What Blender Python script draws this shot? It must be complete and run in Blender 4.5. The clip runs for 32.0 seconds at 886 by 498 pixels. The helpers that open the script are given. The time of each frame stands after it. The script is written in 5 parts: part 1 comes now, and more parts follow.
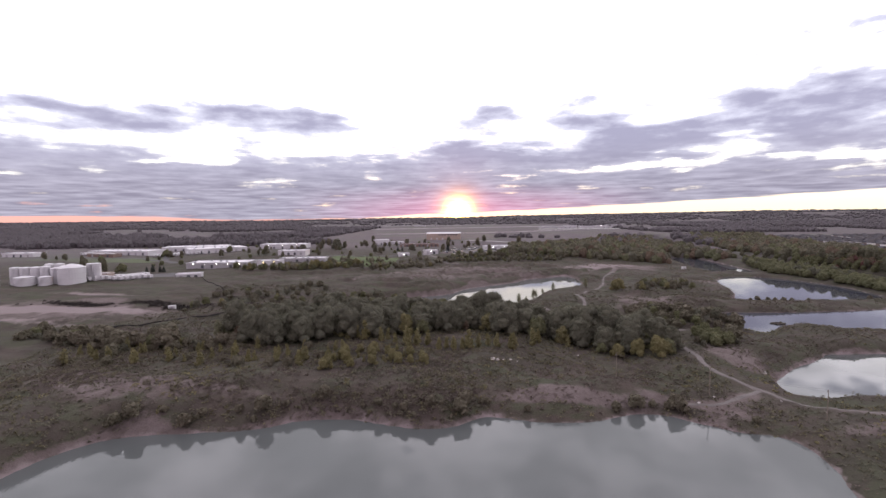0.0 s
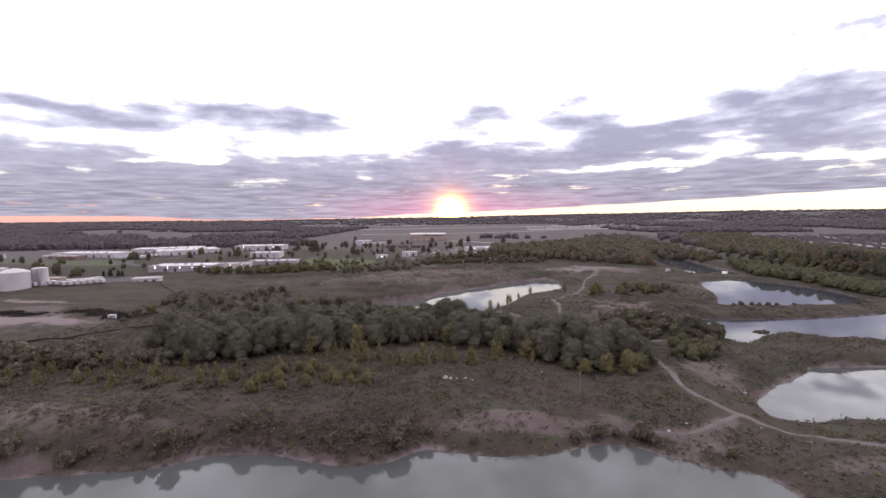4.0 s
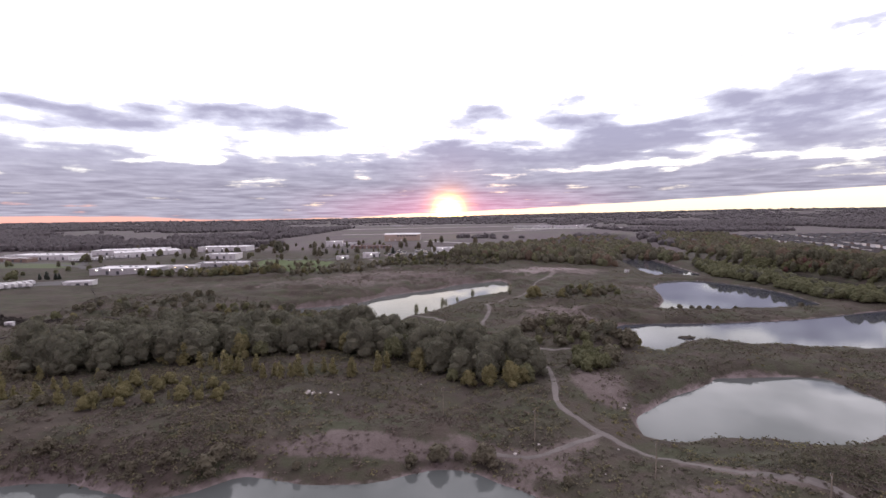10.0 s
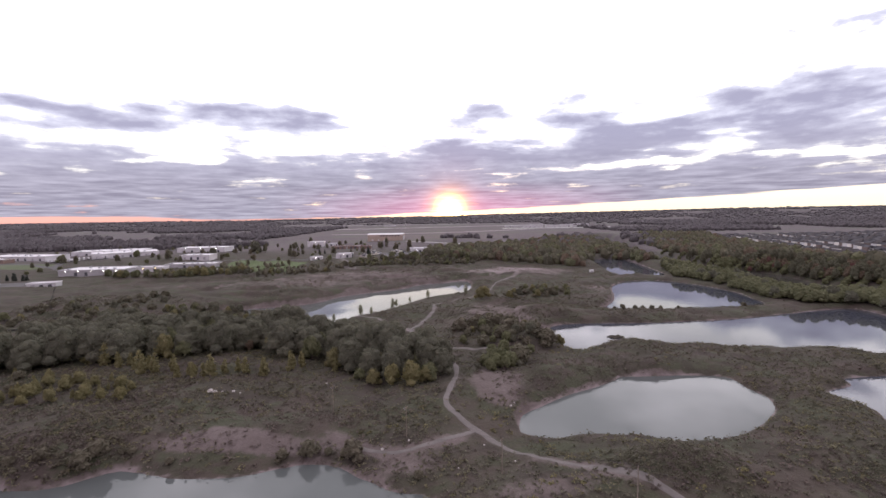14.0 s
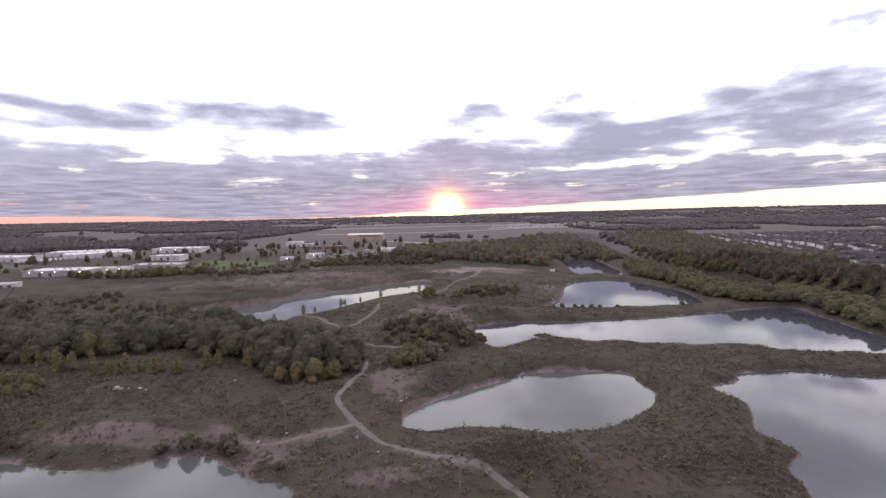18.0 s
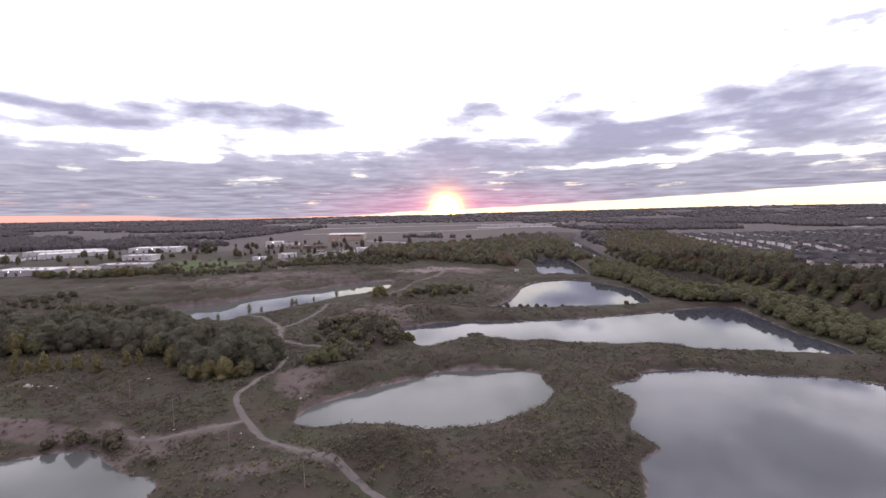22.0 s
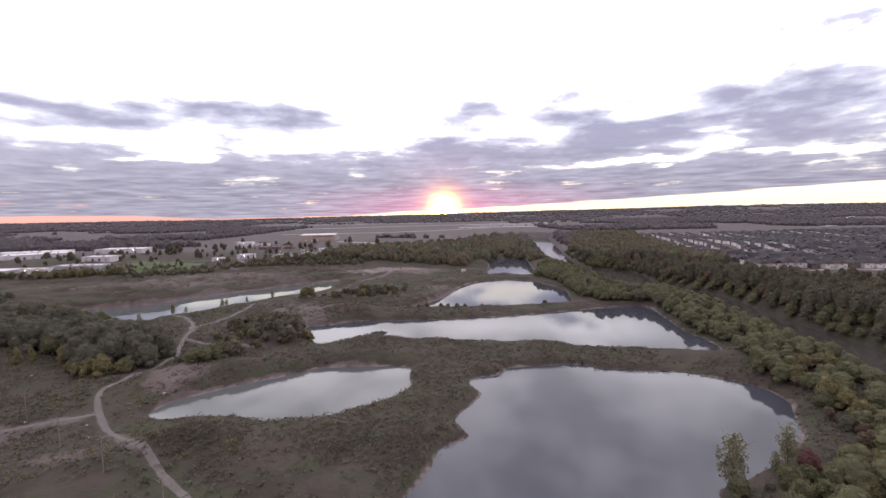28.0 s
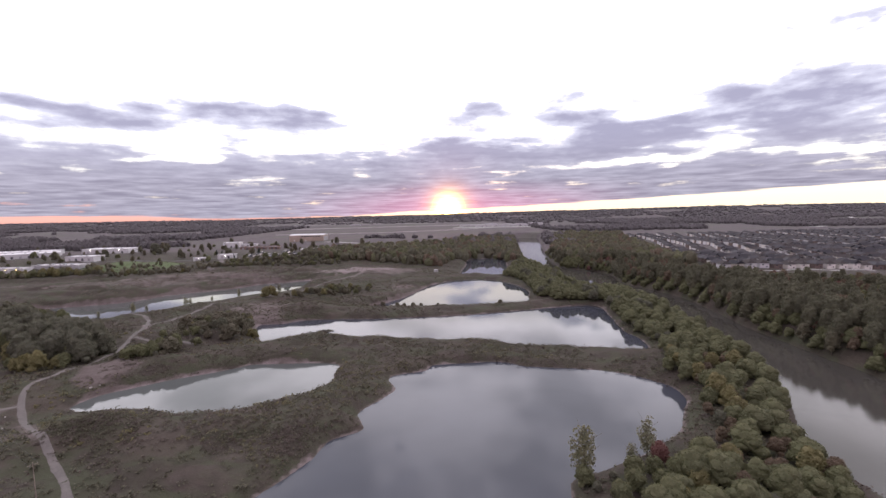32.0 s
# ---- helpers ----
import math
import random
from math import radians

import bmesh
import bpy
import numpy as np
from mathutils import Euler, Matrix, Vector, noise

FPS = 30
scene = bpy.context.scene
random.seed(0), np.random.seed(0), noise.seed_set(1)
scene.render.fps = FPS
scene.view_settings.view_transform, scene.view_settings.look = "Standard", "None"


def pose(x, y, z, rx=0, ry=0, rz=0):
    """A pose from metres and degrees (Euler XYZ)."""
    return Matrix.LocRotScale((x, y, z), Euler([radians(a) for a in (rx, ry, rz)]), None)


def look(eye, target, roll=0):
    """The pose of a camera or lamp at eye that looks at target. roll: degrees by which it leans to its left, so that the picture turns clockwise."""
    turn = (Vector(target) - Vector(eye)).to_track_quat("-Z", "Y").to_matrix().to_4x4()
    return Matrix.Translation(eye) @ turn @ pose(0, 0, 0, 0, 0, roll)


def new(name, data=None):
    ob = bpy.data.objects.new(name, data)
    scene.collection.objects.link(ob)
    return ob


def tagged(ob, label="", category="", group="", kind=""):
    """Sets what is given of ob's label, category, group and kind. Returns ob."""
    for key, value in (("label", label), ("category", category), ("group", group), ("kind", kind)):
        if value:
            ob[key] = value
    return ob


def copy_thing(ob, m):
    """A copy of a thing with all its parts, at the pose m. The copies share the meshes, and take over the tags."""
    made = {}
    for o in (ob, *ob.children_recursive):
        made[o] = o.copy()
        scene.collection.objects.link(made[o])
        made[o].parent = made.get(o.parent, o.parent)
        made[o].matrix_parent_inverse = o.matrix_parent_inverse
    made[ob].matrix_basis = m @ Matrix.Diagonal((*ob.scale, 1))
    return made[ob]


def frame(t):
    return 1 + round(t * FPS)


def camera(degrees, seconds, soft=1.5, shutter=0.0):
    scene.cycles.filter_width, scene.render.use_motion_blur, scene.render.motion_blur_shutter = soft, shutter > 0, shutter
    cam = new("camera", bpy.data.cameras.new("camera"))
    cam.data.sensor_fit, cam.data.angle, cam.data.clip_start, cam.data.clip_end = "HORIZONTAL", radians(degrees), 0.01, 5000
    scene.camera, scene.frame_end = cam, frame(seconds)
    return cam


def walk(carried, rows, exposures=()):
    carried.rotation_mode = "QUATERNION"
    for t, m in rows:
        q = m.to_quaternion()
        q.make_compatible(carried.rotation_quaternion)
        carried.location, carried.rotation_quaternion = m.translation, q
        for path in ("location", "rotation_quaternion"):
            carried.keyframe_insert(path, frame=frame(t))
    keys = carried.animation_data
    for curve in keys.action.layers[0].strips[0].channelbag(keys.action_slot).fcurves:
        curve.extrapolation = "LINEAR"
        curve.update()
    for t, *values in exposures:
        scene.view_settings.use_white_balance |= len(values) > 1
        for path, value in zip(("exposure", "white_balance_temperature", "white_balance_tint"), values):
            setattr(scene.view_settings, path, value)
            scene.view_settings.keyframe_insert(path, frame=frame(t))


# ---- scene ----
cam = camera(90.9, 32.0)

PATH = [
    (0, (-43.400, -31.900, 78.100), (-43.460, -29.907, 77.948), -0.60),
    (1, (-39.500, -25.600, 78.300), (-39.557, -23.607, 78.148), -0.60),
    (2, (-35.400, -19.600, 78.500), (-35.449, -17.606, 78.348), -0.60),
    (3, (-30.400, -14.100, 78.700), (-30.437, -12.106, 78.547), -0.60),
    (4.5, (-20.400, -6.900, 78.950), (-20.420, -4.906, 78.797), -0.60),
    (6, (-8.100, -1.000, 79.100), (-8.111, 0.994, 78.947), -0.60),
    (7.5, (5.200, 2.500, 79.150), (5.193, 4.494, 78.997), -0.65),
    (9, (20.400, 4.800, 79.200), (20.387, 6.794, 79.045), -0.70),
    (11, (41.700, 4.400, 79.750), (41.682, 6.394, 79.594), -0.80),
    (13, (63.565, 1.428, 80.486), (63.543, 3.422, 80.328), -0.9),
    (16.5, (102.155, -6.31, 81.608), (102.143, -4.317, 81.447), -1.0),
    (19, (129.466, -9.639, 82.075), (129.459, -7.645, 81.912), -1.0),
    (21, (151.632, -12.183, 82.561), (151.626, -10.189, 82.396), -1.0),
    (23, (172.668, -15.403, 82.913), (172.666, -13.41, 82.746), -1.0),
    (25, (194.617, -19.727, 83.526), (194.621, -17.734, 83.358), -1.1),
    (28, (227.699, -25.347, 83.991), (227.704, -23.354, 83.823), -1.1),
    (30, (249.063, -29.739, 84.523), (249.061, -27.746, 84.356), -1.0),
    (32, (270.277, -32.328, 83.965), (270.262, -30.335, 83.798), -1.1),
]
walk(cam, [(t, look(eye, target, roll)) for t, eye, target, roll in PATH])

# ---- world: dusk sky with a low sun, a broken stratus deck and a clear strip over the horizon ----
SUN_AZ, SUN_EL = 0.4, 0.55
world = bpy.data.worlds.new("dusk_sky")
scene.world = world
world.use_nodes = True
wt = world.node_tree
wt.nodes.clear()


def wnode(kind, **props):
    n = wt.nodes.new(kind)
    for key, value in props.items():
        if key == "operation":
            n.operation = value
        elif key == "blend":
            n.blend_type = value
    return n


def wm(op, *ins, clamp=False):
    n = wt.nodes.new("ShaderNodeMath")
    n.operation, n.use_clamp = op, clamp
    for k, v in enumerate(ins):
        if isinstance(v, (int, float)):
            n.inputs[k].default_value = v
        else:
            wt.links.new(v, n.inputs[k])
    return n.outputs[0]


def wsmooth(v, lo, hi):
    n = wt.nodes.new("ShaderNodeMapRange")
    n.interpolation_type = "SMOOTHSTEP"
    wt.links.new(v, n.inputs[0])
    n.inputs[1].default_value, n.inputs[2].default_value = lo, hi
    return n.outputs[0]


def wmix(f, a, b):
    n = wt.nodes.new("ShaderNodeMix")
    n.data_type = "RGBA"
    wt.links.new(f, n.inputs[0])
    for k, v in ((6, a), (7, b)):
        if isinstance(v, tuple):
            n.inputs[k].default_value = (*v, 1)
        else:
            wt.links.new(v, n.inputs[k])
    return n.outputs[2]


def wadd(a, colour, f):
    n = wt.nodes.new("ShaderNodeMix")
    n.data_type, n.blend_type = "RGBA", "ADD"
    wt.links.new(f, n.inputs[0])
    wt.links.new(a, n.inputs[6])
    n.inputs[7].default_value = (*colour, 1)
    return n.outputs[2]


coord = wt.nodes.new("ShaderNodeTexCoord").outputs["Generated"]
norm = wt.nodes.new("ShaderNodeVectorMath")
norm.operation = "NORMALIZE"
wt.links.new(coord, norm.inputs[0])
split = wt.nodes.new("ShaderNodeSeparateXYZ")
wt.links.new(norm.outputs[0], split.inputs[0])
dx, dy, dz = split.outputs
DEG = 57.29578
az = wm("MULTIPLY", wm("ARCTAN2", dx, dy), DEG)
el = wm("MULTIPLY", wm("ARCSINE", dz), DEG)
elp = wm("MAXIMUM", el, 0.0)

# cloud texture: stretched along the horizon, finer towards it
stretch = wm("LOGARITHM", wm("ADD", elp, 2.5), 2.718)
vec = wt.nodes.new("ShaderNodeCombineXYZ")
wt.links.new(wm("MULTIPLY", az, 0.075), vec.inputs[0])
wt.links.new(wm("MULTIPLY", stretch, 4.2), vec.inputs[1])


def wnoise(scale, detail, rough, offset):
    mp = wt.nodes.new("ShaderNodeVectorMath")
    mp.operation = "ADD"
    wt.links.new(vec.outputs[0], mp.inputs[0])
    mp.inputs[1].default_value = (offset, offset * 0.7, offset * 0.3)
    n = wt.nodes.new("ShaderNodeTexNoise")
    wt.links.new(mp.outputs[0], n.inputs["Vector"])
    n.inputs["Scale"].default_value, n.inputs["Detail"].default_value = scale, detail
    n.inputs["Roughness"].default_value = rough
    return n.outputs["Fac"]


billow = wnoise(1.35, 6, 0.56, 3.0)
# rounder puffs for the broken upper edge of the deck
puff_vec = wt.nodes.new("ShaderNodeCombineXYZ")
wt.links.new(wm("MULTIPLY", az, 0.17), puff_vec.inputs[0])
wt.links.new(wm("MULTIPLY", elp, 0.42), puff_vec.inputs[1])
puff_tex = wt.nodes.new("ShaderNodeTexNoise")
wt.links.new(puff_vec.outputs[0], puff_tex.inputs["Vector"])
puff_tex.inputs["Scale"].default_value, puff_tex.inputs["Detail"].default_value, puff_tex.inputs["Roughness"].default_value = 1.0, 6, 0.58
puff = puff_tex.outputs["Fac"]
streak = wnoise(2.7, 5, 0.5, 11.0)
CLOUDS = [(-44.0, 11.1, 2.3, 0.64), (-37.9, 10.2, 5.1, 1.29), (-31.7, 11.9, 3.8, 0.76), (-23.5, 12.5, 4.4, 0.95), (-17.2, 11.2, 8.8, 1.6),
          (2.7, 11.7, 4.1, 0.89), (4.9, 13.2, 2.9, 0.66), (15.4, 11.2, 5.2, 1.2), (16.7, 13.7, 3.4, 0.78), (4.8, 8.5, 9.6, 1.18), (22.6, 8.5, 5.7, 1.5),
          (30.1, 11.1, 5.0, 1.41), (37.1, 10.1, 6.1, 2.3), (42.1, 11.3, 3.7, 2.4), (39.2, 13.5, 1.8, 0.63), (41.1, 17.1, 3.8, 0.84)]
GAPS = [(-35.4, 8.5, 5.4, 0.78), (-29.6, 6.7, 2.7, 0.58), (-13.9, 8.7, 7.7, 0.93), (-24.3, 7.7, 3.7, 0.54), (25.0, 10.9, 3.3, 0.6), (29.6, 6.8, 4.2, 0.9),
        (39.9, 5.7, 3.1, 0.97), (19.4, 5.6, 4.0, 0.49), (43.0, 9.1, 2.0, 0.65), (-6.7, 10.8, 5.8, 1.62), (9.9, 10.0, 4.3, 1.09)]


def bump_at(a, e, wa, we):
    u = wm("MULTIPLY", wm("SUBTRACT", az, a), 1 / wa)
    v = wm("MULTIPLY", wm("SUBTRACT", el, e), 1 / we)
    return wm("EXPONENT", wm("MULTIPLY", wm("ADD", wm("MULTIPLY", u, u), wm("MULTIPLY", v, v)), -0.7))


cover = None
for c in CLOUDS:
    b = bump_at(*c)
    cover = b if cover is None else wm("ADD", cover, b)
holes = None
for c in GAPS:
    b = bump_at(*c)
    holes = b if holes is None else wm("ADD", holes, b)
deck = wm("SUBTRACT", 1.0, wsmooth(el, 5.6, 11.8))          # the deck thins out with height
dens = wm("ADD", wm("MULTIPLY", wm("SUBTRACT", billow, 0.5), 1.2), wm("MULTIPLY", wm("SUBTRACT", streak, 0.5), 1.5))
dens = wm("ADD", dens, wm("MULTIPLY", wm("SUBTRACT", puff, 0.5), 2.0))
dens = wm("ADD", dens, wm("MULTIPLY", deck, 0.80))
dens = wm("ADD", dens, wm("MULTIPLY", wm("MINIMUM", cover, 1.1), 0.85))
dens = wm("SUBTRACT", dens, wm("MULTIPLY", wm("MINIMUM", holes, 1.0), 0.80))
dens = wm("SUBTRACT", dens, wm("MULTIPLY", wsmooth(el, 9.0, 15.5), 0.34))
slit = wm("MULTIPLY", wsmooth(wnoise(1.5, 4, 0.5, 47.0), 0.55, 0.72), wm("MULTIPLY", wsmooth(el, 2.6, 5.0), wsmooth(el, 11.5, 8.5)))
dens = wm("SUBTRACT", dens, wm("MULTIPLY", slit, 0.6))
mask = wsmooth(dens, 0.04, 0.56)
# lower edge of the deck: rises to the right of the sun, leaving a clear strip
edge = wm("ADD", wm("MULTIPLY", wm("MAXIMUM", az, 0.0), 0.043), 0.22)
edge = wm("ADD", edge, wm("MULTIPLY", wsmooth(wm("MULTIPLY", az, -1.0), 33.0, 44.0), 0.12))
edge = wm("SUBTRACT", edge, wm("MULTIPLY", wsmooth(wm("ABSOLUTE", wm("ADD", az, 20.0)), 16.0, 8.0), 0.45))
under = wsmooth(wm("ADD", wm("SUBTRACT", el, edge), wm("MULTIPLY", wm("SUBTRACT", streak, 0.5), 0.5)), -0.07, 0.12)
mask = wm("MULTIPLY", mask, under)

# clear sky colours by height, cloud colours by height and thickness
clear = wmix(wsmooth(el, 0.0, 5.0), (1.30, 1.12, 0.82), (1.25, 1.22, 1.18))
clear = wmix(wsmooth(wm("SUBTRACT", wm("MULTIPLY", az, -1.0), wm("MULTIPLY", elp, 14.0)), 6.0, 22.0), clear, (1.0, 0.52, 0.46))
veil = wnoise(0.85, 5, 0.55, 23.0)
veil = wmix(wsmooth(veil, 0.36, 0.64), (1.12, 1.09, 1.18), (2.4, 2.28, 2.48))
clear = wmix(wsmooth(el, 9.0, 17.0), clear, veil)
clear = wmix(wsmooth(el, 38.0, 75.0), clear, (1.45, 1.34, 1.52))
thick = wsmooth(dens, 0.25, 1.15)
high = wmix(thick, (0.80, 0.80, 0.97), (0.41, 0.40, 0.55))
fleck = wnoise(4.2, 5, 0.52, 31.0)
low = wmix(wsmooth(wm("ADD", wm("MULTIPLY", streak, 0.5), wm("MULTIPLY", fleck, 0.5)), 0.34, 0.70), (0.29, 0.27, 0.36), (0.54, 0.515, 0.635))
cloud = wmix(wsmooth(el, 2.5, 10.5), low, high)
rosy = wm("MULTIPLY", wm("SUBTRACT", 1.0, wsmooth(wm("ABSOLUTE", wm("SUBTRACT", az, 2.0)), 2.0, 26.0)), wm("SUBTRACT", 1.0, wsmooth(el, 0.3, 4.5)))
cloud = wadd(cloud, (0.30, 0.02, 0.07), rosy)
sky = wmix(mask, clear, cloud)
# the sun: disc and aureole
sdist = wm("SQRT", wm("ADD", wm("POWER", wm("ABSOLUTE", wm("SUBTRACT", az, SUN_AZ)), 2.0), wm("POWER", wm("ABSOLUTE", wm("SUBTRACT", el, SUN_EL)), 2.0)))
sky = wadd(sky, (0.42, 0.05, 0.07), wm("EXPONENT", wm("MULTIPLY", sdist, -0.40)))
sky = wadd(sky, (1.7, 0.75, 0.05), wm("EXPONENT", wm("MULTIPLY", wm("MULTIPLY", sdist, sdist), -0.21)))
sky = wadd(sky, (9.0, 7.4, 1.6), wm("EXPONENT", wm("MULTIPLY", wm("MULTIPLY", sdist, sdist), -0.72)))
# the eastern half of the dome, away from the sun, is dimmer and bluer
back = wsmooth(dy, 0.35, -0.6)
sky = wmix(back, sky, (0.98, 0.84, 1.0))
sky = wmix(wsmooth(el, 0.0, -1.0), sky, (0.05, 0.045, 0.04))
air = wt.nodes.new("ShaderNodeTexSky")
air.sky_type, air.sun_disc = "NISHITA", False
air.sun_elevation, air.sun_rotation = radians(SUN_EL), radians(SUN_AZ)
bg_air, bg_cloud, both = wt.nodes.new("ShaderNodeBackground"), wt.nodes.new("ShaderNodeBackground"), wt.nodes.new("ShaderNodeAddShader")
wt.links.new(air.outputs[0], bg_air.inputs[0])
wt.links.new(wm("MULTIPLY", wm("SUBTRACT", 1.0, mask), 0.05), bg_air.inputs[1])
wt.links.new(sky, bg_cloud.inputs[0])
bg_cloud.inputs[1].default_value = 1.12
wt.links.new(bg_air.outputs[0], both.inputs[0])
wt.links.new(bg_cloud.outputs[0], both.inputs[1])
wt.links.new(both.outputs[0], wt.nodes.new("ShaderNodeOutputWorld").inputs[0])

sun = new("sun", bpy.data.lights.new("sun", "SUN"))
sun.data.energy, sun.data.angle, sun.data.color = 0.5, radians(0.6), (1.0, 0.55, 0.3)
sun.matrix_world = look((0, 0, 0), (-math.sin(radians(SUN_AZ)) * 100, -math.cos(radians(SUN_AZ)) * 100, -math.tan(radians(1.2)) * 100))

# ---- materials ----
class Mat:
    """A small node builder for one procedural material."""

    def __init__(self, name, rough=0.9, metal=0.0, spec=0.3):
        self.m = bpy.data.materials.new(name)
        self.m.use_nodes = True
        self.t = self.m.node_tree
        self.b = self.t.nodes["Principled BSDF"]
        self.b.inputs["Roughness"].default_value = rough
        self.b.inputs["Metallic"].default_value = metal
        self.b.inputs["Specular IOR Level"].default_value = spec
        self.geo = self.t.nodes.new("ShaderNodeNewGeometry")
        self.pos = self.geo.outputs["Position"]

    def node(self, kind):
        return self.t.nodes.new(kind)

    def link(self, a, b):
        self.t.links.new(a, b)

    def noise(self, scale, detail=4, rough=0.6, vector=None, squash=None):
        v = vector or self.pos
        if squash:
            k = self.node("ShaderNodeVectorMath")
            k.operation = "MULTIPLY"
            self.link(v, k.inputs[0])
            k.inputs[1].default_value = squash
            v = k.outputs[0]
        n = self.node("ShaderNodeTexNoise")
        self.link(v, n.inputs["Vector"])
        n.inputs["Scale"].default_value, n.inputs["Detail"].default_value, n.inputs["Roughness"].default_value = scale, detail, rough
        return n.outputs["Fac"]

    def ramp(self, f, lo, hi):
        n = self.node("ShaderNodeMapRange")
        n.interpolation_type = "SMOOTHSTEP"
        self.link(f, n.inputs[0])
        n.inputs[1].default_value, n.inputs[2].default_value = lo, hi
        return n.outputs[0]

    def math(self, op, a, b, clamp=False):
        n = self.node("ShaderNodeMath")
        n.operation, n.use_clamp = op, clamp
        for k, v in enumerate((a, b)):
            if isinstance(v, (int, float)):
                n.inputs[k].default_value = v
            else:
                self.link(v, n.inputs[k])
        return n.outputs[0]

    def mix(self, f, a, b):
        n = self.node("ShaderNodeMix")
        n.data_type = "RGBA"
        if isinstance(f, (int, float)):
            n.inputs[0].default_value = f
        else:
            self.link(f, n.inputs[0])
        for k, v in ((6, a), (7, b)):
            if isinstance(v, tuple):
                n.inputs[k].default_value = (*v, 1)
            else:
                self.link(v, n.inputs[k])
        return n.outputs[2]

    def attr(self, name):
        n = self.node("ShaderNodeAttribute")
        n.attribute_name = name
        return n.outputs["Fac"]

    def own(self):
        return self.node("ShaderNodeObjectInfo").outputs["Random"]

    def island(self):
        return self.geo.outputs["Random Per Island"]

    def colour(self, c):
        if isinstance(c, tuple):
            self.b.inputs["Base Color"].default_value = (*c, 1)
        else:
            self.link(c, self.b.inputs["Base Color"])
        return self

    def bump(self, h, strength=0.5, dist=0.1):
        n = self.node("ShaderNodeBump")
        n.inputs["Strength"].default_value, n.inputs["Distance"].default_value = strength, dist
        self.link(h, n.inputs["Height"])
        self.link(n.outputs[0], self.b.inputs["Normal"])
        return self


def plain(name, c, rough=0.8, metal=0.0, vary=0.25, scale=1.5, spec=0.3):
    """A painted or weathered surface: one colour with stains at two scales."""
    k = Mat(name, rough, metal, spec)
    big, fine = k.noise(scale * 0.15, 3), k.noise(scale * 2.0, 4)
    dark = tuple(v * (1 - vary) for v in c)
    k.colour(k.mix(k.ramp(k.math("ADD", k.math("MULTIPLY", big, 0.6), k.math("MULTIPLY", fine, 0.4)), 0.3, 0.7), dark, c))
    return k.m


def foliage(name, a, b, c, thinness=0.45):
    """Leaves: tint differs from tree to tree and from leaf cluster to leaf cluster."""
    k = Mat(name, 0.75, 0, 0.25)
    a, b, c = [(v[0] * 1.0, v[1] * 0.96, v[2] * 1.08) for v in (a, b, c)]
    col = k.mix(k.own(), a, b)
    col = k.mix(k.math("MULTIPLY", k.island(), 0.8), col, c)
    col = k.mix(k.math("MULTIPLY", k.ramp(k.noise(0.35, 3), 0.35, 0.7), 0.35), col, tuple(v * 0.5 for v in a))
    k.colour(col)
    thin, both = k.node("ShaderNodeBsdfTranslucent"), k.node("ShaderNodeMixShader")
    k.link(col, thin.inputs[0])
    both.inputs[0].default_value = thinness
    k.link(k.b.outputs[0], both.inputs[1])
    k.link(thin.outputs[0], both.inputs[2])
    k.link(both.outputs[0], k.t.nodes["Material Output"].inputs[0])
    return k.m


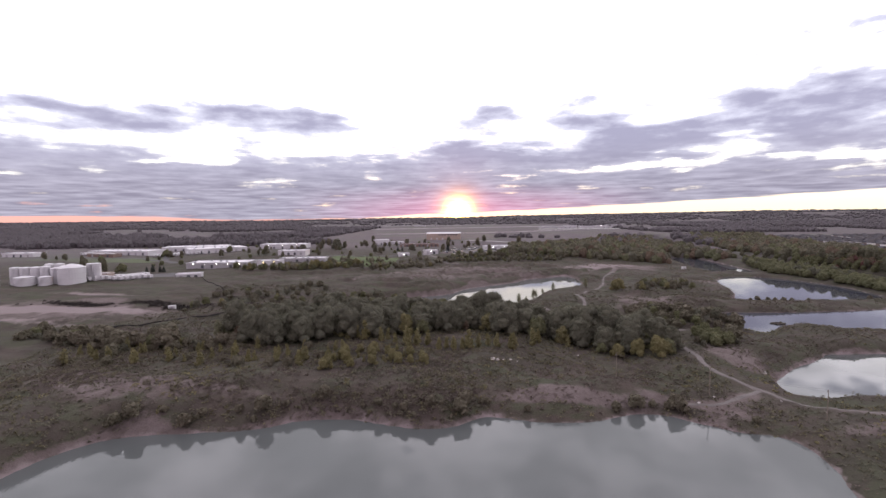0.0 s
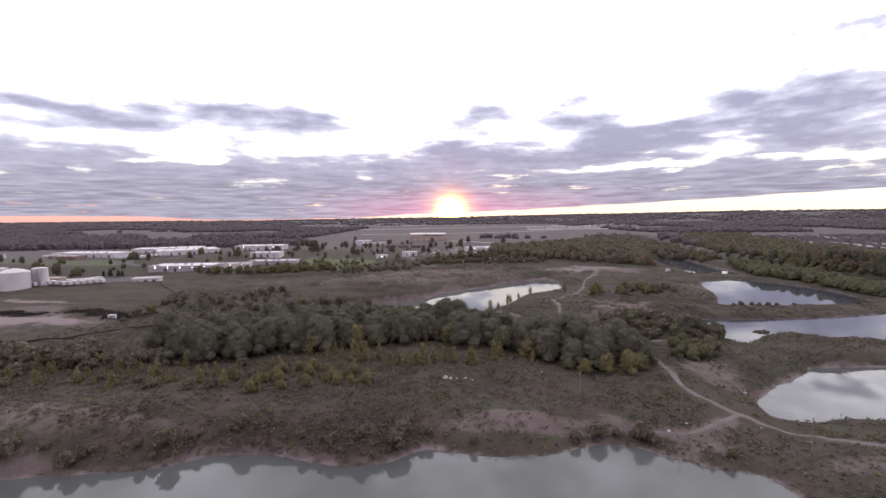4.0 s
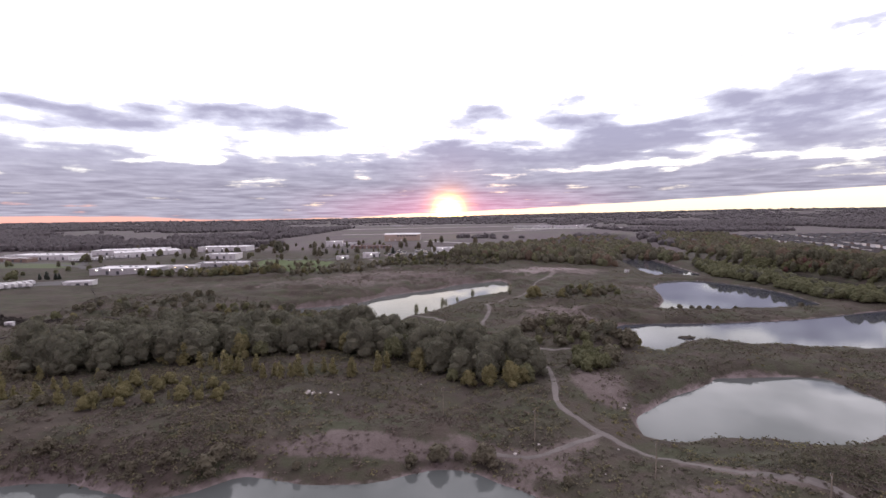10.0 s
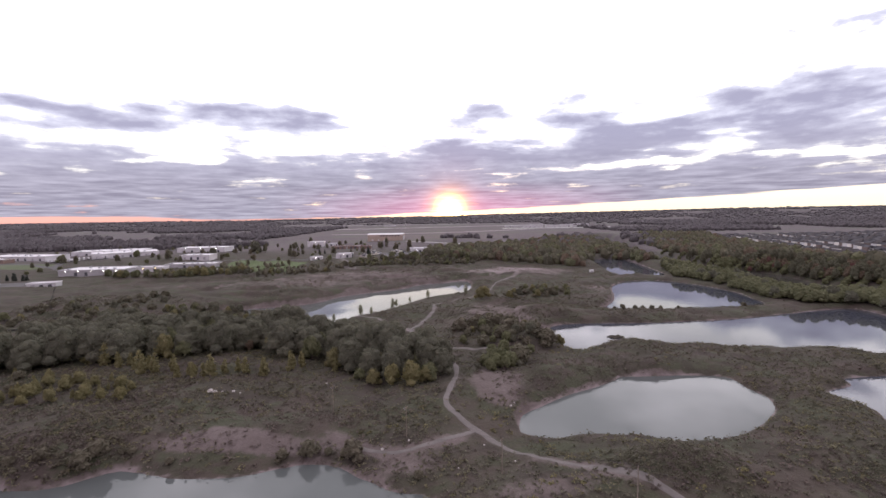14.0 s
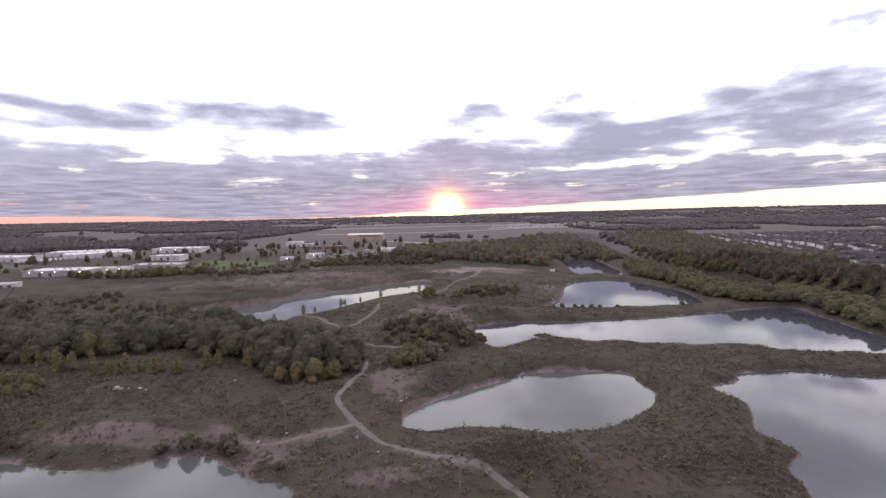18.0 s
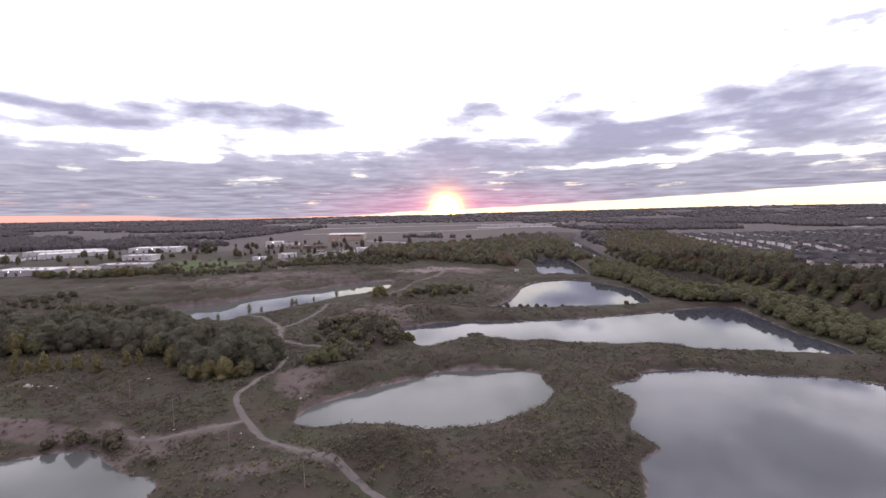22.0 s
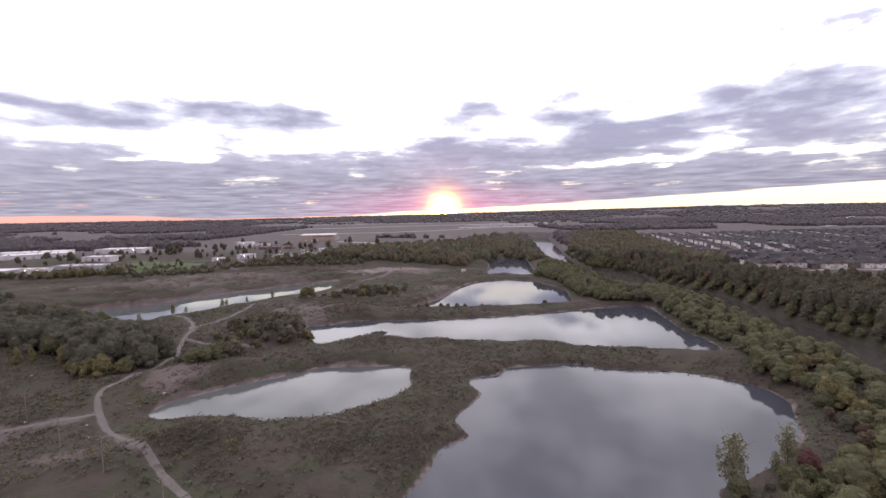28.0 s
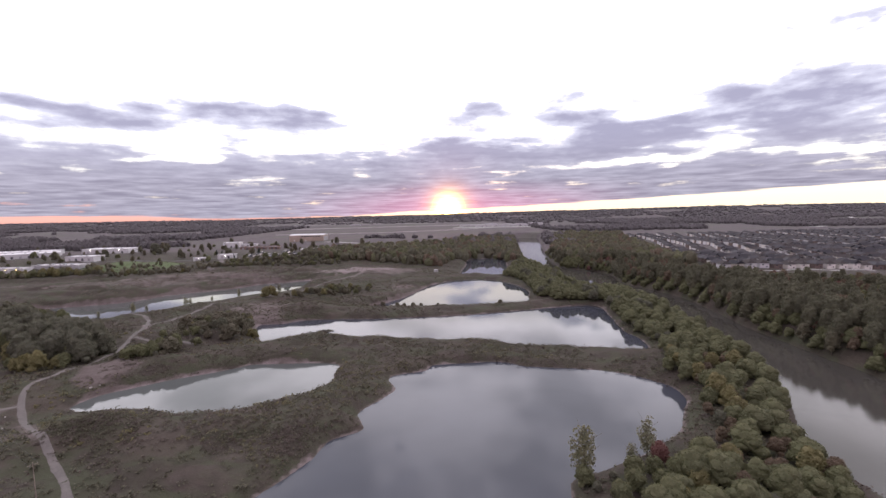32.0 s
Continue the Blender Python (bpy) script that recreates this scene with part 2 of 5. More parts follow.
def ground_material():
    k = Mat("ground_soil", 0.95, 0, 0.15)
    n1, n2, n3 = k.noise(0.012, 5), k.noise(0.085, 6, 0.65), k.noise(0.7, 5, 0.65)
    n4 = k.noise(0.030, 5, 0.62, squash=(1, 1.6, 1))
    n5 = k.noise(0.045, 5, 0.6, vector=None, squash=(0.8, 1.7, 3))
    weeds = k.mix(k.ramp(n2, 0.36, 0.62), (0.050, 0.044, 0.036), (0.055, 0.057, 0.038))
    weeds = k.mix(k.math("MULTIPLY", k.ramp(n4, 0.46, 0.58), 0.6), weeds, (0.068, 0.057, 0.047))
    weeds = k.mix(k.math("MULTIPLY", k.ramp(n5, 0.49, 0.60), 0.8), weeds, (0.050, 0.058, 0.034))
    weeds = k.mix(k.math("MULTIPLY", k.ramp(k.noise(0.055, 6, 0.7), 0.50, 0.60), 0.65), weeds, (0.040, 0.036, 0.028))
    weeds = k.mix(k.math("MULTIPLY", k.ramp(n3, 0.45, 0.75), 0.4), weeds, (0.040, 0.034, 0.030))
    soil = k.mix(k.ramp(n2, 0.3, 0.7), (0.094, 0.081, 0.072), (0.128, 0.113, 0.103))
    soil = k.mix(k.math("MULTIPLY", k.ramp(n3, 0.4, 0.7), 0.4), soil, (0.074, 0.061, 0.053))
    edge = k.math("ADD", k.attr("bare"), k.math("MULTIPLY", k.math("SUBTRACT", k.math("ADD", k.math("MULTIPLY", n2, 0.6), k.math("MULTIPLY", n3, 0.4)), 0.5), 1.5))
    col = k.mix(k.ramp(edge, 0.48, 0.80), weeds, soil)
    pale = k.math("ADD", k.attr("pale"), k.math("MULTIPLY", k.math("SUBTRACT", n2, 0.5), 1.1))
    col = k.mix(k.ramp(pale, 0.4, 0.8), col, (0.185, 0.165, 0.155))
    lawn = k.mix(n3, (0.070, 0.100, 0.044), (0.092, 0.124, 0.056))
    col = k.mix(k.ramp(k.attr("grass"), 0.35, 0.65), col, lawn)
    # far field tones, raised and blued: distance haze painted into the colour
    hazed_fields = k.mix(k.ramp(n1, 0.42, 0.52), (0.086, 0.078, 0.080), (0.098, 0.090, 0.088))
    hazed_fields = k.mix(k.math("MULTIPLY", k.ramp(k.noise(0.006, 3), 0.52, 0.56), 0.7), hazed_fields, (0.088, 0.092, 0.076))
    col = k.mix(k.attr("far"), col, hazed_fields)
    warm = k.node("ShaderNodeVectorMath")
    warm.operation = "MULTIPLY"
    k.link(col, warm.inputs[0])
    warm.inputs[1].default_value = (1.02, 0.955, 1.0)
    k.colour(warm.outputs[0])
    k.bump(k.math("ADD", k.math("MULTIPLY", n3, 0.5), n2), 1.0, 0.9)
    return k.m


def water_material(name, body, ripple, rough):
    k = Mat(name, rough, 0, 0.5)
    k.b.inputs["IOR"].default_value = 1.33
    k.colour(k.mix(k.ramp(k.noise(0.02, 3), 0.3, 0.7), body, tuple(v * 0.82 for v in body)))
    h = k.math("ADD", k.noise(0.9, 4, 0.6, squash=(1, 2.2, 1)), k.math("MULTIPLY", k.noise(0.12, 3, 0.5), 2.0))
    k.bump(h, ripple, 0.05)
    return k.m


M_GROUND = ground_material()
M_POND = water_material("pond_water", (0.088, 0.096, 0.094), 0.03, 0.02)
M_LAKE = water_material("lake_water", (0.052, 0.056, 0.070), 0.07, 0.03)
M_RIVER = water_material("river_water", (0.060, 0.056, 0.050), 0.2, 0.06)
M_TRACK = plain("track_gravel", (0.145, 0.130, 0.123), 0.95, 0, 0.35, 1.2)
M_BARK = plain("bark", (0.13, 0.105, 0.085), 0.95, 0, 0.4, 3)
# ---- the land: plan of waters, levels, and one ground sheet to the horizon ----
WATERS = {}
WATERS["pond_west"] = [(-184, 70), (-181, 95), (-174, 109), (-163, 116), (-150, 118), (-136, 119), (-121, 121), (-113, 124), (-106, 128), (-95, 130), (-84, 130), (-70, 126), (-57, 123),
                  (-44, 125), (-32, 133), (-17, 129), (-2, 128), (11, 130), (25, 135), (37, 134), (47, 127), (58, 121), (68, 119), (73, 112), (71, 97),
                  (66, 85), (60, 55), (30, 25), (-40, 10), (-120, 18), (-165, 45)]
WATERS["pond_oval"] = [(101, 159), (103, 167), (110, 174), (124, 185), (142, 196), (153, 203), (159, 208), (180, 209), (207, 207), (210, 193), (211, 181), (204, 169),
                  (190, 157), (173, 149), (158, 147), (141, 151), (124, 153), (111, 150), (102, 154)]
WATERS["lake_south"] = [(242, 188), (257, 194), (262, 202), (276, 204), (299, 206), (312, 199), (330, 195), (352, 190), (368, 178), (376, 166), (374, 152), (364, 137),
                   (355, 124), (340, 113), (322, 103), (308, 96), (303, 78), (290, 50), (230, 32), (198, 48), (200, 72), (209, 88), (217, 101), (223, 113),
                   (226, 124), (236, 131), (234, 138), (232, 147), (244, 167), (240, 181)]
WATERS["pond_long"] = [(125, 296), (142, 300), (162, 311), (210, 311), (277, 317), (340, 334), (392, 347), (402, 336), (397, 300), (392, 262), (395, 242),
                  (388, 222), (367, 226), (332, 234), (312, 238), (296, 248), (266, 250), (236, 255), (222, 261), (209, 258), (178, 264),
                  (158, 251), (148, 250), (134, 272)]
WATERS["pond_north"] = [(201, 352), (214, 375), (229, 401), (242, 440), (255, 473), (285, 503), (325, 499), (347, 463), (355, 425), (352, 400),
                   (341, 365), (300, 358), (250, 354)]
WATERS["pond_far"] = [(289, 552), (300, 640), (312, 735), (367, 728), (362, 630), (347, 546), (313, 550)]
WATERS["pond_quarry"] = [(-110, 372), (-56, 393), (-29, 432), (19, 466), (44, 496), (68, 507), (94, 521), (101, 490), (92, 448), (54, 420),
                    (30, 373), (2, 334), (-12, 314), (-60, 330), (-110, 352)]
WATERS["river"] = [(480, 1300), (457, 1111), (411, 783), (404, 652), (421, 545), (430, 465), (455, 390), (447, 300), (437, 220), (420, 156),
              (403, 129), (391, 108), (392, 85), (385, 40), (360, -40), (330, -150), (400, -150), (440, -40), (470, 60), (478, 161),
              (479, 221), (480, 273), (491, 376), (470, 455), (480, 540), (452, 582), (438, 625), (456, 778), (523, 1143), (545, 1300)]
# levels of the land, (x, y, z): the pit floor, the benches round it, the built plateaus
PIT = [(-250, 140, 9), (-160, 150, 9), (-80, 160, 9), (-40, 170, 7), (20, 165, 5), (60, 150, 2.5), (88, 128, 3.6), (120, 125, 5), (75, 225, 4),
       (0, 230, 6), (-100, 230, 8), (-200, 250, 11), (160, 128, 5), (215, 150, 3), (225, 230, 3), (320, 215, 2.6), (270, 333, 1.6),
       (150, 395, 8), (70, 425, 2.0), (100, 440, 2.5), (92, 405, 3.5), (118, 440, 3), (76, 180, 7), (84, 200, 8), (60, 300, 5), (150, 350, 6), (170, 560, 7), (110, 260, 7), (420, 260, 2.5), (420, 420, 2.5), (330, 530, 3), (20, 60, 3), (118, 203, 6), (150, 222, 5), (97, 150, 2.5), (90, 160, 3.8), (98, 140, 2.5)]
RIM = [(-330, 300, 15), (-420, 330, 17), (0, 560, 13), (-100, 450, 11), (-200, 420, 13), (-250, 550, 18), (0, 650, 19), (150, 700, 18),
       (-350, 700, 20), (512, 220, 12), (500, 130, 11), (525, 310, 12), (560, 320, 13), (620, 450, 17), (560, 640, 12), (520, 850, 8), (330, 800, 8), (800, 700, 18),
       (-700, 600, 20), (-300, 100, 11), (620, 100, 15), (0, 1100, 20), (300, 1200, 16), (-600, 1200, 20), (700, 1200, 18), (-500, -200, 14),
       (200, -200, 8), (700, -200, 15), (1200, 300, 18), (1200, 1000, 18)]
# mounds and spoil heaps: x, y, radius along x and y, height
HEAPS = [(140, 122, 20, 11, 6.5), (-62, 143, 22, 13, 4), (-5, 146, 18, 10, 3), (124, 252, 16, 12, 4.5), (114, 370, 22, 11, 4), (150, 560, 45, 30, 3),
         (95, 340, 20, 30, 3), (-150, 142, 25, 14, 3), (185, 130, 16, 10, 3), (212, 122, 9, 14, 2), (-110, 420, 30, 14, 4), (99, 182, 10, 12, 2.5), (116, 199, 14, 8, 4.0), (-96, 140, 14, 10, 3.5), (28, 148, 20, 9, 3), (-120, 150, 18, 12, 3), (150, 330, 16, 20, 2.5)]


def lattice(ix, iy, seed):
    h = (ix.astype(np.int64) * 374761393 + iy.astype(np.int64) * 668265263 + seed * 1442695041) & 0x7FFFFFFF
    h = ((h ^ (h >> 13)) * 1274126177) & 0x7FFFFFFF
    return ((h ^ (h >> 16)) & 0xFFFF) / 65535.0


def value_noise(x, y, seed):
    ix, iy = np.floor(x), np.floor(y)
    fx, fy = x - ix, y - iy
    fx, fy = fx * fx * (3 - 2 * fx), fy * fy * (3 - 2 * fy)
    a, b = lattice(ix, iy, seed), lattice(ix + 1, iy, seed)
    c, d = lattice(ix, iy + 1, seed), lattice(ix + 1, iy + 1, seed)
    return (a + (b - a) * fx) * (1 - fy) + (c + (d - c) * fx) * fy


def fbm(x, y, size, octaves, seed):
    out, amp, total = 0, 1.0, 0.0
    for k in range(octaves):
        out, total = out + amp * value_noise(x / size * 2 ** k, y / size * 2 ** k, seed + k), total + amp
        amp *= 0.5
    return out / total


def smooth(v, lo, hi):
    t = np.clip((v - lo) / (hi - lo), 0, 1)
    return t * t * (3 - 2 * t)


def rounded(points, steps=5, jag=0.7):
    """A closed Catmull-Rom line through the points of a shore, with a little raggedness."""
    p, n, out = np.array(points, float), len(points), []
    for k in range(n):
        a, b, c, d = p[k - 1], p[k], p[(k + 1) % n], p[(k + 2) % n]
        for j in range(steps):
            t = j / steps
            out.append(0.5 * (2 * b + (c - a) * t + (2 * a - 5 * b + 4 * c - d) * t * t + (3 * b - a - 3 * c + d) * t ** 3))
    out = np.array(out)
    out[:, 0] += (fbm(out[:, 0], out[:, 1], 9, 2, 40) - 0.5) * 2 * jag
    out[:, 1] += (fbm(out[:, 0], out[:, 1], 9, 2, 50) - 0.5) * 2 * jag
    return out


def line_distance(x, y, pts, closed):
    """Distance of the places (x, y) to a line; for a closed one negative inside."""
    best, inside = np.full(x.shape, 1e9), np.zeros(x.shape, bool)
    n = len(pts)
    for k in range(n if closed else n - 1):
        (ax, ay), (bx, by) = pts[k], pts[(k + 1) % n]
        ex, ey = bx - ax, by - ay
        t = np.clip(((x - ax) * ex + (y - ay) * ey) / max(ex * ex + ey * ey, 1e-9), 0, 1)
        best = np.minimum(best, (x - ax - t * ex) ** 2 + (y - ay - t * ey) ** 2)
        if closed and ay != by:
            inside ^= ((ay > y) != (by > y)) & (x < ex * (y - ay) / ey + ax)
    best = np.sqrt(best)
    return np.where(inside, -best, best) if closed else best


def near_distance(x, y, pts, closed, reach):
    """The same, worked out only within reach of the line."""
    pts = np.asarray(pts)
    out = np.full(x.shape, float(reach))
    sel = (x > pts[:, 0].min() - reach) & (x < pts[:, 0].max() + reach) & (y > pts[:, 1].min() - reach) & (y < pts[:, 1].max() + reach)
    out[sel] = np.minimum(line_distance(x[sel], y[sel], pts, closed), reach)
    return out


SHORES = {name: rounded(p, jag=2.0 if name == "river" else 0.8) for name, p in WATERS.items()}
TRACK = [(196, 52), (172, 74), (154, 92), (141, 103), (118, 121), (100, 135), (84, 150), (76, 160), (73, 168), (76, 185), (78, 200), (76, 216), (66, 236), (56, 262), (50, 280),
         (56, 305), (63, 332), (64, 360), (80, 385), (110, 430), (130, 480), (160, 530)]
SPUR = [(84, 150), (72, 143), (58, 136), (44, 140), (30, 150), (0, 175), (-30, 183), (-60, 178)]
BRANCH = [(50, 280), (34, 305), (20, 318), (0, 325)]
LOOP = [(62, 250), (85, 240), (108, 232), (118, 226)]


def ground_level(x, y):
    """Height of the land at arrays x and y, and the distance to the nearest water."""
    wsum, hsum = np.zeros(x.shape), np.zeros(x.shape)
    for px, py, pz in PIT + RIM:
        w = 1.0 / ((x - px) ** 2 + (y - py) ** 2 + 300.0) ** 1.6
        wsum, hsum = wsum + w, hsum + w * pz
    base = hsum / wsum
    far = np.hypot(x, y)
    out = smooth(far, 1100, 1900)
    base = base * (1 - out) + 18 * out
    right = smooth(np.degrees(np.arctan2(x, np.maximum(y, 1))), -25, 45)
    hills = smooth(y, 2600, 4500) * (24 + 48 * right) * (0.82 + 0.36 * fbm(x, y, 900, 4, 7))
    base = base + hills
    for hx, hy, rx, ry, hh in HEAPS:
        base = base + hh * np.exp(-((x - hx) / rx) ** 2 - ((y - hy) / ry) ** 2)
    rough = 1 - smooth(far, 600, 1000)
    base = base + rough * ((fbm(x, y, 28, 5, 3) - 0.5) * 5.5 + (fbm(x, y, 11, 3, 14) - 0.5) * 2.2 + (fbm(x, y, 5, 3, 9) - 0.5) * 1.0)
    bench = smooth(y, 370, 420) * smooth(y, 640, 580) * smooth(x, -320, -200) * smooth(x, 170, 110)
    base = base + bench * 0.95 * np.sin(base * 1.9)
    wet = np.full(x.shape, 60.0)
    for name, pts in SHORES.items():
        wet = np.minimum(wet, near_distance(x, y, pts, True, 60.0))
    land = np.maximum(base, 0.6)
    cliff = smooth(x, -205, -185) * smooth(x, 84, 66) * smooth(y, 100, 116) * smooth(y, 175, 155)
    ramp = (2.4 + 6.0 * fbm(x, y, 35, 3, 21)) * (1 + 0.7 * cliff)
    level = np.where(wet > 0, land * (1 - np.exp(-np.maximum(wet, 0) / ramp)) + 0.25 * smooth(wet, 0, 2), np.maximum(wet * 0.35, -4.0))
    return level, wet


def axis(parts):
    out = []
    for lo, hi, step in parts:
        out += list(np.arange(lo, hi - step * 0.3, step))
    return np.array(out + [parts[-1][1]])


GX = axis([(-7500, -2500, 250), (-2500, -900, 60), (-900, -300, 14), (-300, -200, 3), (-200, 500, 1.7), (500, 620, 3.5), (620, 1200, 14), (1200, 2600, 60), (2600, 7500, 250)])
GY = axis([(-900, -100, 60), (-100, 70, 8), (70, 360, 1.7), (360, 560, 2.6), (560, 900, 7), (900, 1500, 16), (1500, 3000, 60), (3000, 4950, 65)])
XX, YY = np.meshgrid(GX, GY)
ZZ, WET = ground_level(XX, YY)


def near_track(x, y):
    d = near_distance(x, y, TRACK, False, 40.0)
    for other in (SPUR, BRANCH, LOOP):
        d = np.minimum(d, near_distance(x, y, other, False, 40.0))
    return d


ROAD = near_track(XX, YY)


def level_at(x, y):
    """The height of the ground sheet at one place."""
    i, j = int(np.clip(np.searchsorted(GX, x) - 1, 0, len(GX) - 2)), int(np.clip(np.searchsorted(GY, y) - 1, 0, len(GY) - 2))
    u, v = (x - GX[i]) / (GX[i + 1] - GX[i]), (y - GY[j]) / (GY[j + 1] - GY[j])
    return float((ZZ[j, i] * (1 - u) + ZZ[j, i + 1] * u) * (1 - v) + (ZZ[j + 1, i] * (1 - u) + ZZ[j + 1, i + 1] * u) * v)


def wet_at(x, y):
    i, j = int(np.clip(np.searchsorted(GX, x), 0, len(GX) - 1)), int(np.clip(np.searchsorted(GY, y), 0, len(GY) - 1))
    return float(WET[j, i])


def mesh_of(name, verts, faces, material):
    me = bpy.data.meshes.new(name)
    me.from_pydata(verts, [], faces)
    me.materials.append(material)
    me.update()
    return me


def build_ground():
    ny, nx = XX.shape
    verts = np.stack([XX.ravel(), YY.ravel(), ZZ.ravel()], 1)
    idx = np.arange(ny * nx).reshape(ny, nx)
    faces = np.stack([idx[:-1, :-1].ravel(), idx[:-1, 1:].ravel(), idx[1:, 1:].ravel(), idx[1:, :-1].ravel()], 1)
    me = bpy.data.meshes.new("ground")
    me.vertices.add(len(verts))
    me.vertices.foreach_set("co", verts.ravel())
    me.loops.add(faces.size)
    me.loops.foreach_set("vertex_index", faces.ravel())
    me.polygons.add(len(faces))
    me.polygons.foreach_set("loop_start", np.arange(0, faces.size, 4))
    me.polygons.foreach_set("use_smooth", np.ones(len(faces), bool))
    me.update()
    me.validate()
    gy, gx = np.gradient(ZZ, GY, GX)
    steep = np.hypot(gx, gy)
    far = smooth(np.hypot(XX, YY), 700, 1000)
    patch = fbm(XX, YY, 40, 4, 31)
    bare = smooth(steep, 0.55, 1.05) * 0.5 + smooth(WET, 2.4, 0.6) * 0.5 + smooth(ROAD, 5.0, 1.5) * 0.35 + smooth(patch, 0.6, 0.75) * 0.3
    for bx, by, rx, ry, k in BARE:
        bare = bare + k * np.exp(-((XX - bx) / rx) ** 2 - ((YY - by) / ry) ** 2)
    stream = near_distance(XX, YY, SHORES["river"], True, 40.0)
    bare = bare * (0.35 + 0.65 * smooth(stream, 6, 14))
    pale = smooth(stream, 6, 14) * smooth(WET, 1.7, 0.5) * 0.6 + smooth(ROAD, 3.0, 1.0) * 0.35
    for bx, by, rx, ry, k in PALE:
        pale = pale + k * np.exp(-((XX - bx) / rx) ** 2 - ((YY - by) / ry) ** 2)
    grass = np.zeros(XX.shape)
    for bx, by, rx, ry, k in LAWNS:
        grass = np.maximum(grass, k * smooth(np.maximum(np.abs(XX - bx) / rx, np.abs(YY - by) / ry), 1.15, 0.9))
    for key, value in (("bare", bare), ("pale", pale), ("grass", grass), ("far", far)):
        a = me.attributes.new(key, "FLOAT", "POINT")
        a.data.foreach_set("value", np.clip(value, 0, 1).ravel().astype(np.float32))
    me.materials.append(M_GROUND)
    return tagged(new("ground", me), "rough weedy ground of a worked-out gravel pit with bare clay banks", "ground", kind="structure")


# patches of bare clay, pale gravel and mown grass: x, y, radius along x and y, strength
BARE = [(-320, 290, 70, 40, 0.5), (110, 350, 40, 50, 0.55), (90, 300, 30, 30, 0.4), (-20, 520, 90, 30, 0.5), (-150, 440, 90, 40, 0.5), (96, 188, 14, 18, 0.6), (-205, 145, 30, 14, 0.9), (-120, 135, 30, 8, 0.6), (-185, 130, 14, 10, 0.6), (15, 141, 42, 6, 0.7), (58, 130, 16, 7, 0.8), (95, 182, 12, 20, 0.8), (-280, 880, 55, 85, 0.9), (75, 140, 18, 8, 0.4), (95, 128, 20, 6, 0.35), (-10, 141, 30, 6, 0.6), (125, 300, 20, 12, 0.5), (215, 400, 14, 40, 0.5), (100, 112, 20, 8, 0.5), (170, 560, 60, 45, 0.9), (60, 470, 60, 70, 0.5), (-330, 250, 90, 40, 0.6), (110, 118, 30, 10, 0.4),
        (-160, 138, 22, 10, 0.7), (-60, 470, 70, 50, 0.55), (120, 320, 22, 22, 0.5), (230, 440, 14, 50, 0.5)]
PALE = [(-305, 270, 50, 9, 0.8), (-345, 322, 60, 7, 0.7), (130, 548, 60, 26, 0.7), (-190, 500, 70, 5, 0.55), (-60, 520, 60, 6, 0.45), (-205, 140, 16, 8, 0.5), (-360, 262, 90, 14, 0.9), (-330, 235, 60, 8, 0.7), (175, 565, 36, 20, 0.6), (48, 280, 8, 6, 0.5), (112, 104, 22, 10, 0.35), (-70, 690, 40, 25, 0.5), (-480, 760, 100, 45, 0.55), (-600, 665, 80, 14, 0.55), (-350, 560, 80, 18, 0.5), (10, 720, 80, 50, 0.5), (-300, 700, 40, 40, 0.4), (-120, 900, 90, 20, 0.4)]
LAWNS = [(-180, 585, 48, 50, 1.0), (-570, 600, 90, 28, 1.0), (0, 1900, 560, 700, 0.5), (700, 560, 60, 24, 1.0)]
build_ground()

for wname, material, label in (
        ("pond_west", M_POND, "murky green-grey pond water in a gravel pit"), ("pond_oval", M_POND, "oval pond of still green-grey water"),
        ("lake_south", M_LAKE, "large pond of grey rippled water"), ("pond_long", M_LAKE, "long narrow pond mirroring the clouds"),
        ("pond_north", M_LAKE, "still pond behind a grassy dike"), ("pond_far", M_LAKE, "small reedy pond beside the river woods"),
        ("pond_quarry", M_POND, "turquoise-grey quarry pond under bare banks"), ("river", M_RIVER, "broad brown river between wooded banks")):
    pts = SHORES[wname]
    bm = bmesh.new()
    ring = [bm.verts.new((x, y, 0.0)) for x, y in pts]
    fill = bmesh.ops.triangle_fill(bm, use_beauty=True, edges=[bm.edges.new((ring[k], ring[(k + 1) % len(ring)])) for k in range(len(ring))])
    for f in bm.faces:
        if f.normal.z < 0:
            f.normal_flip()
    me = bpy.data.meshes.new(wname)
    bm.to_mesh(me)
    bm.free()
    me.materials.append(material)
    tagged(new("water_" + wname, me), label, "water", kind="structure")


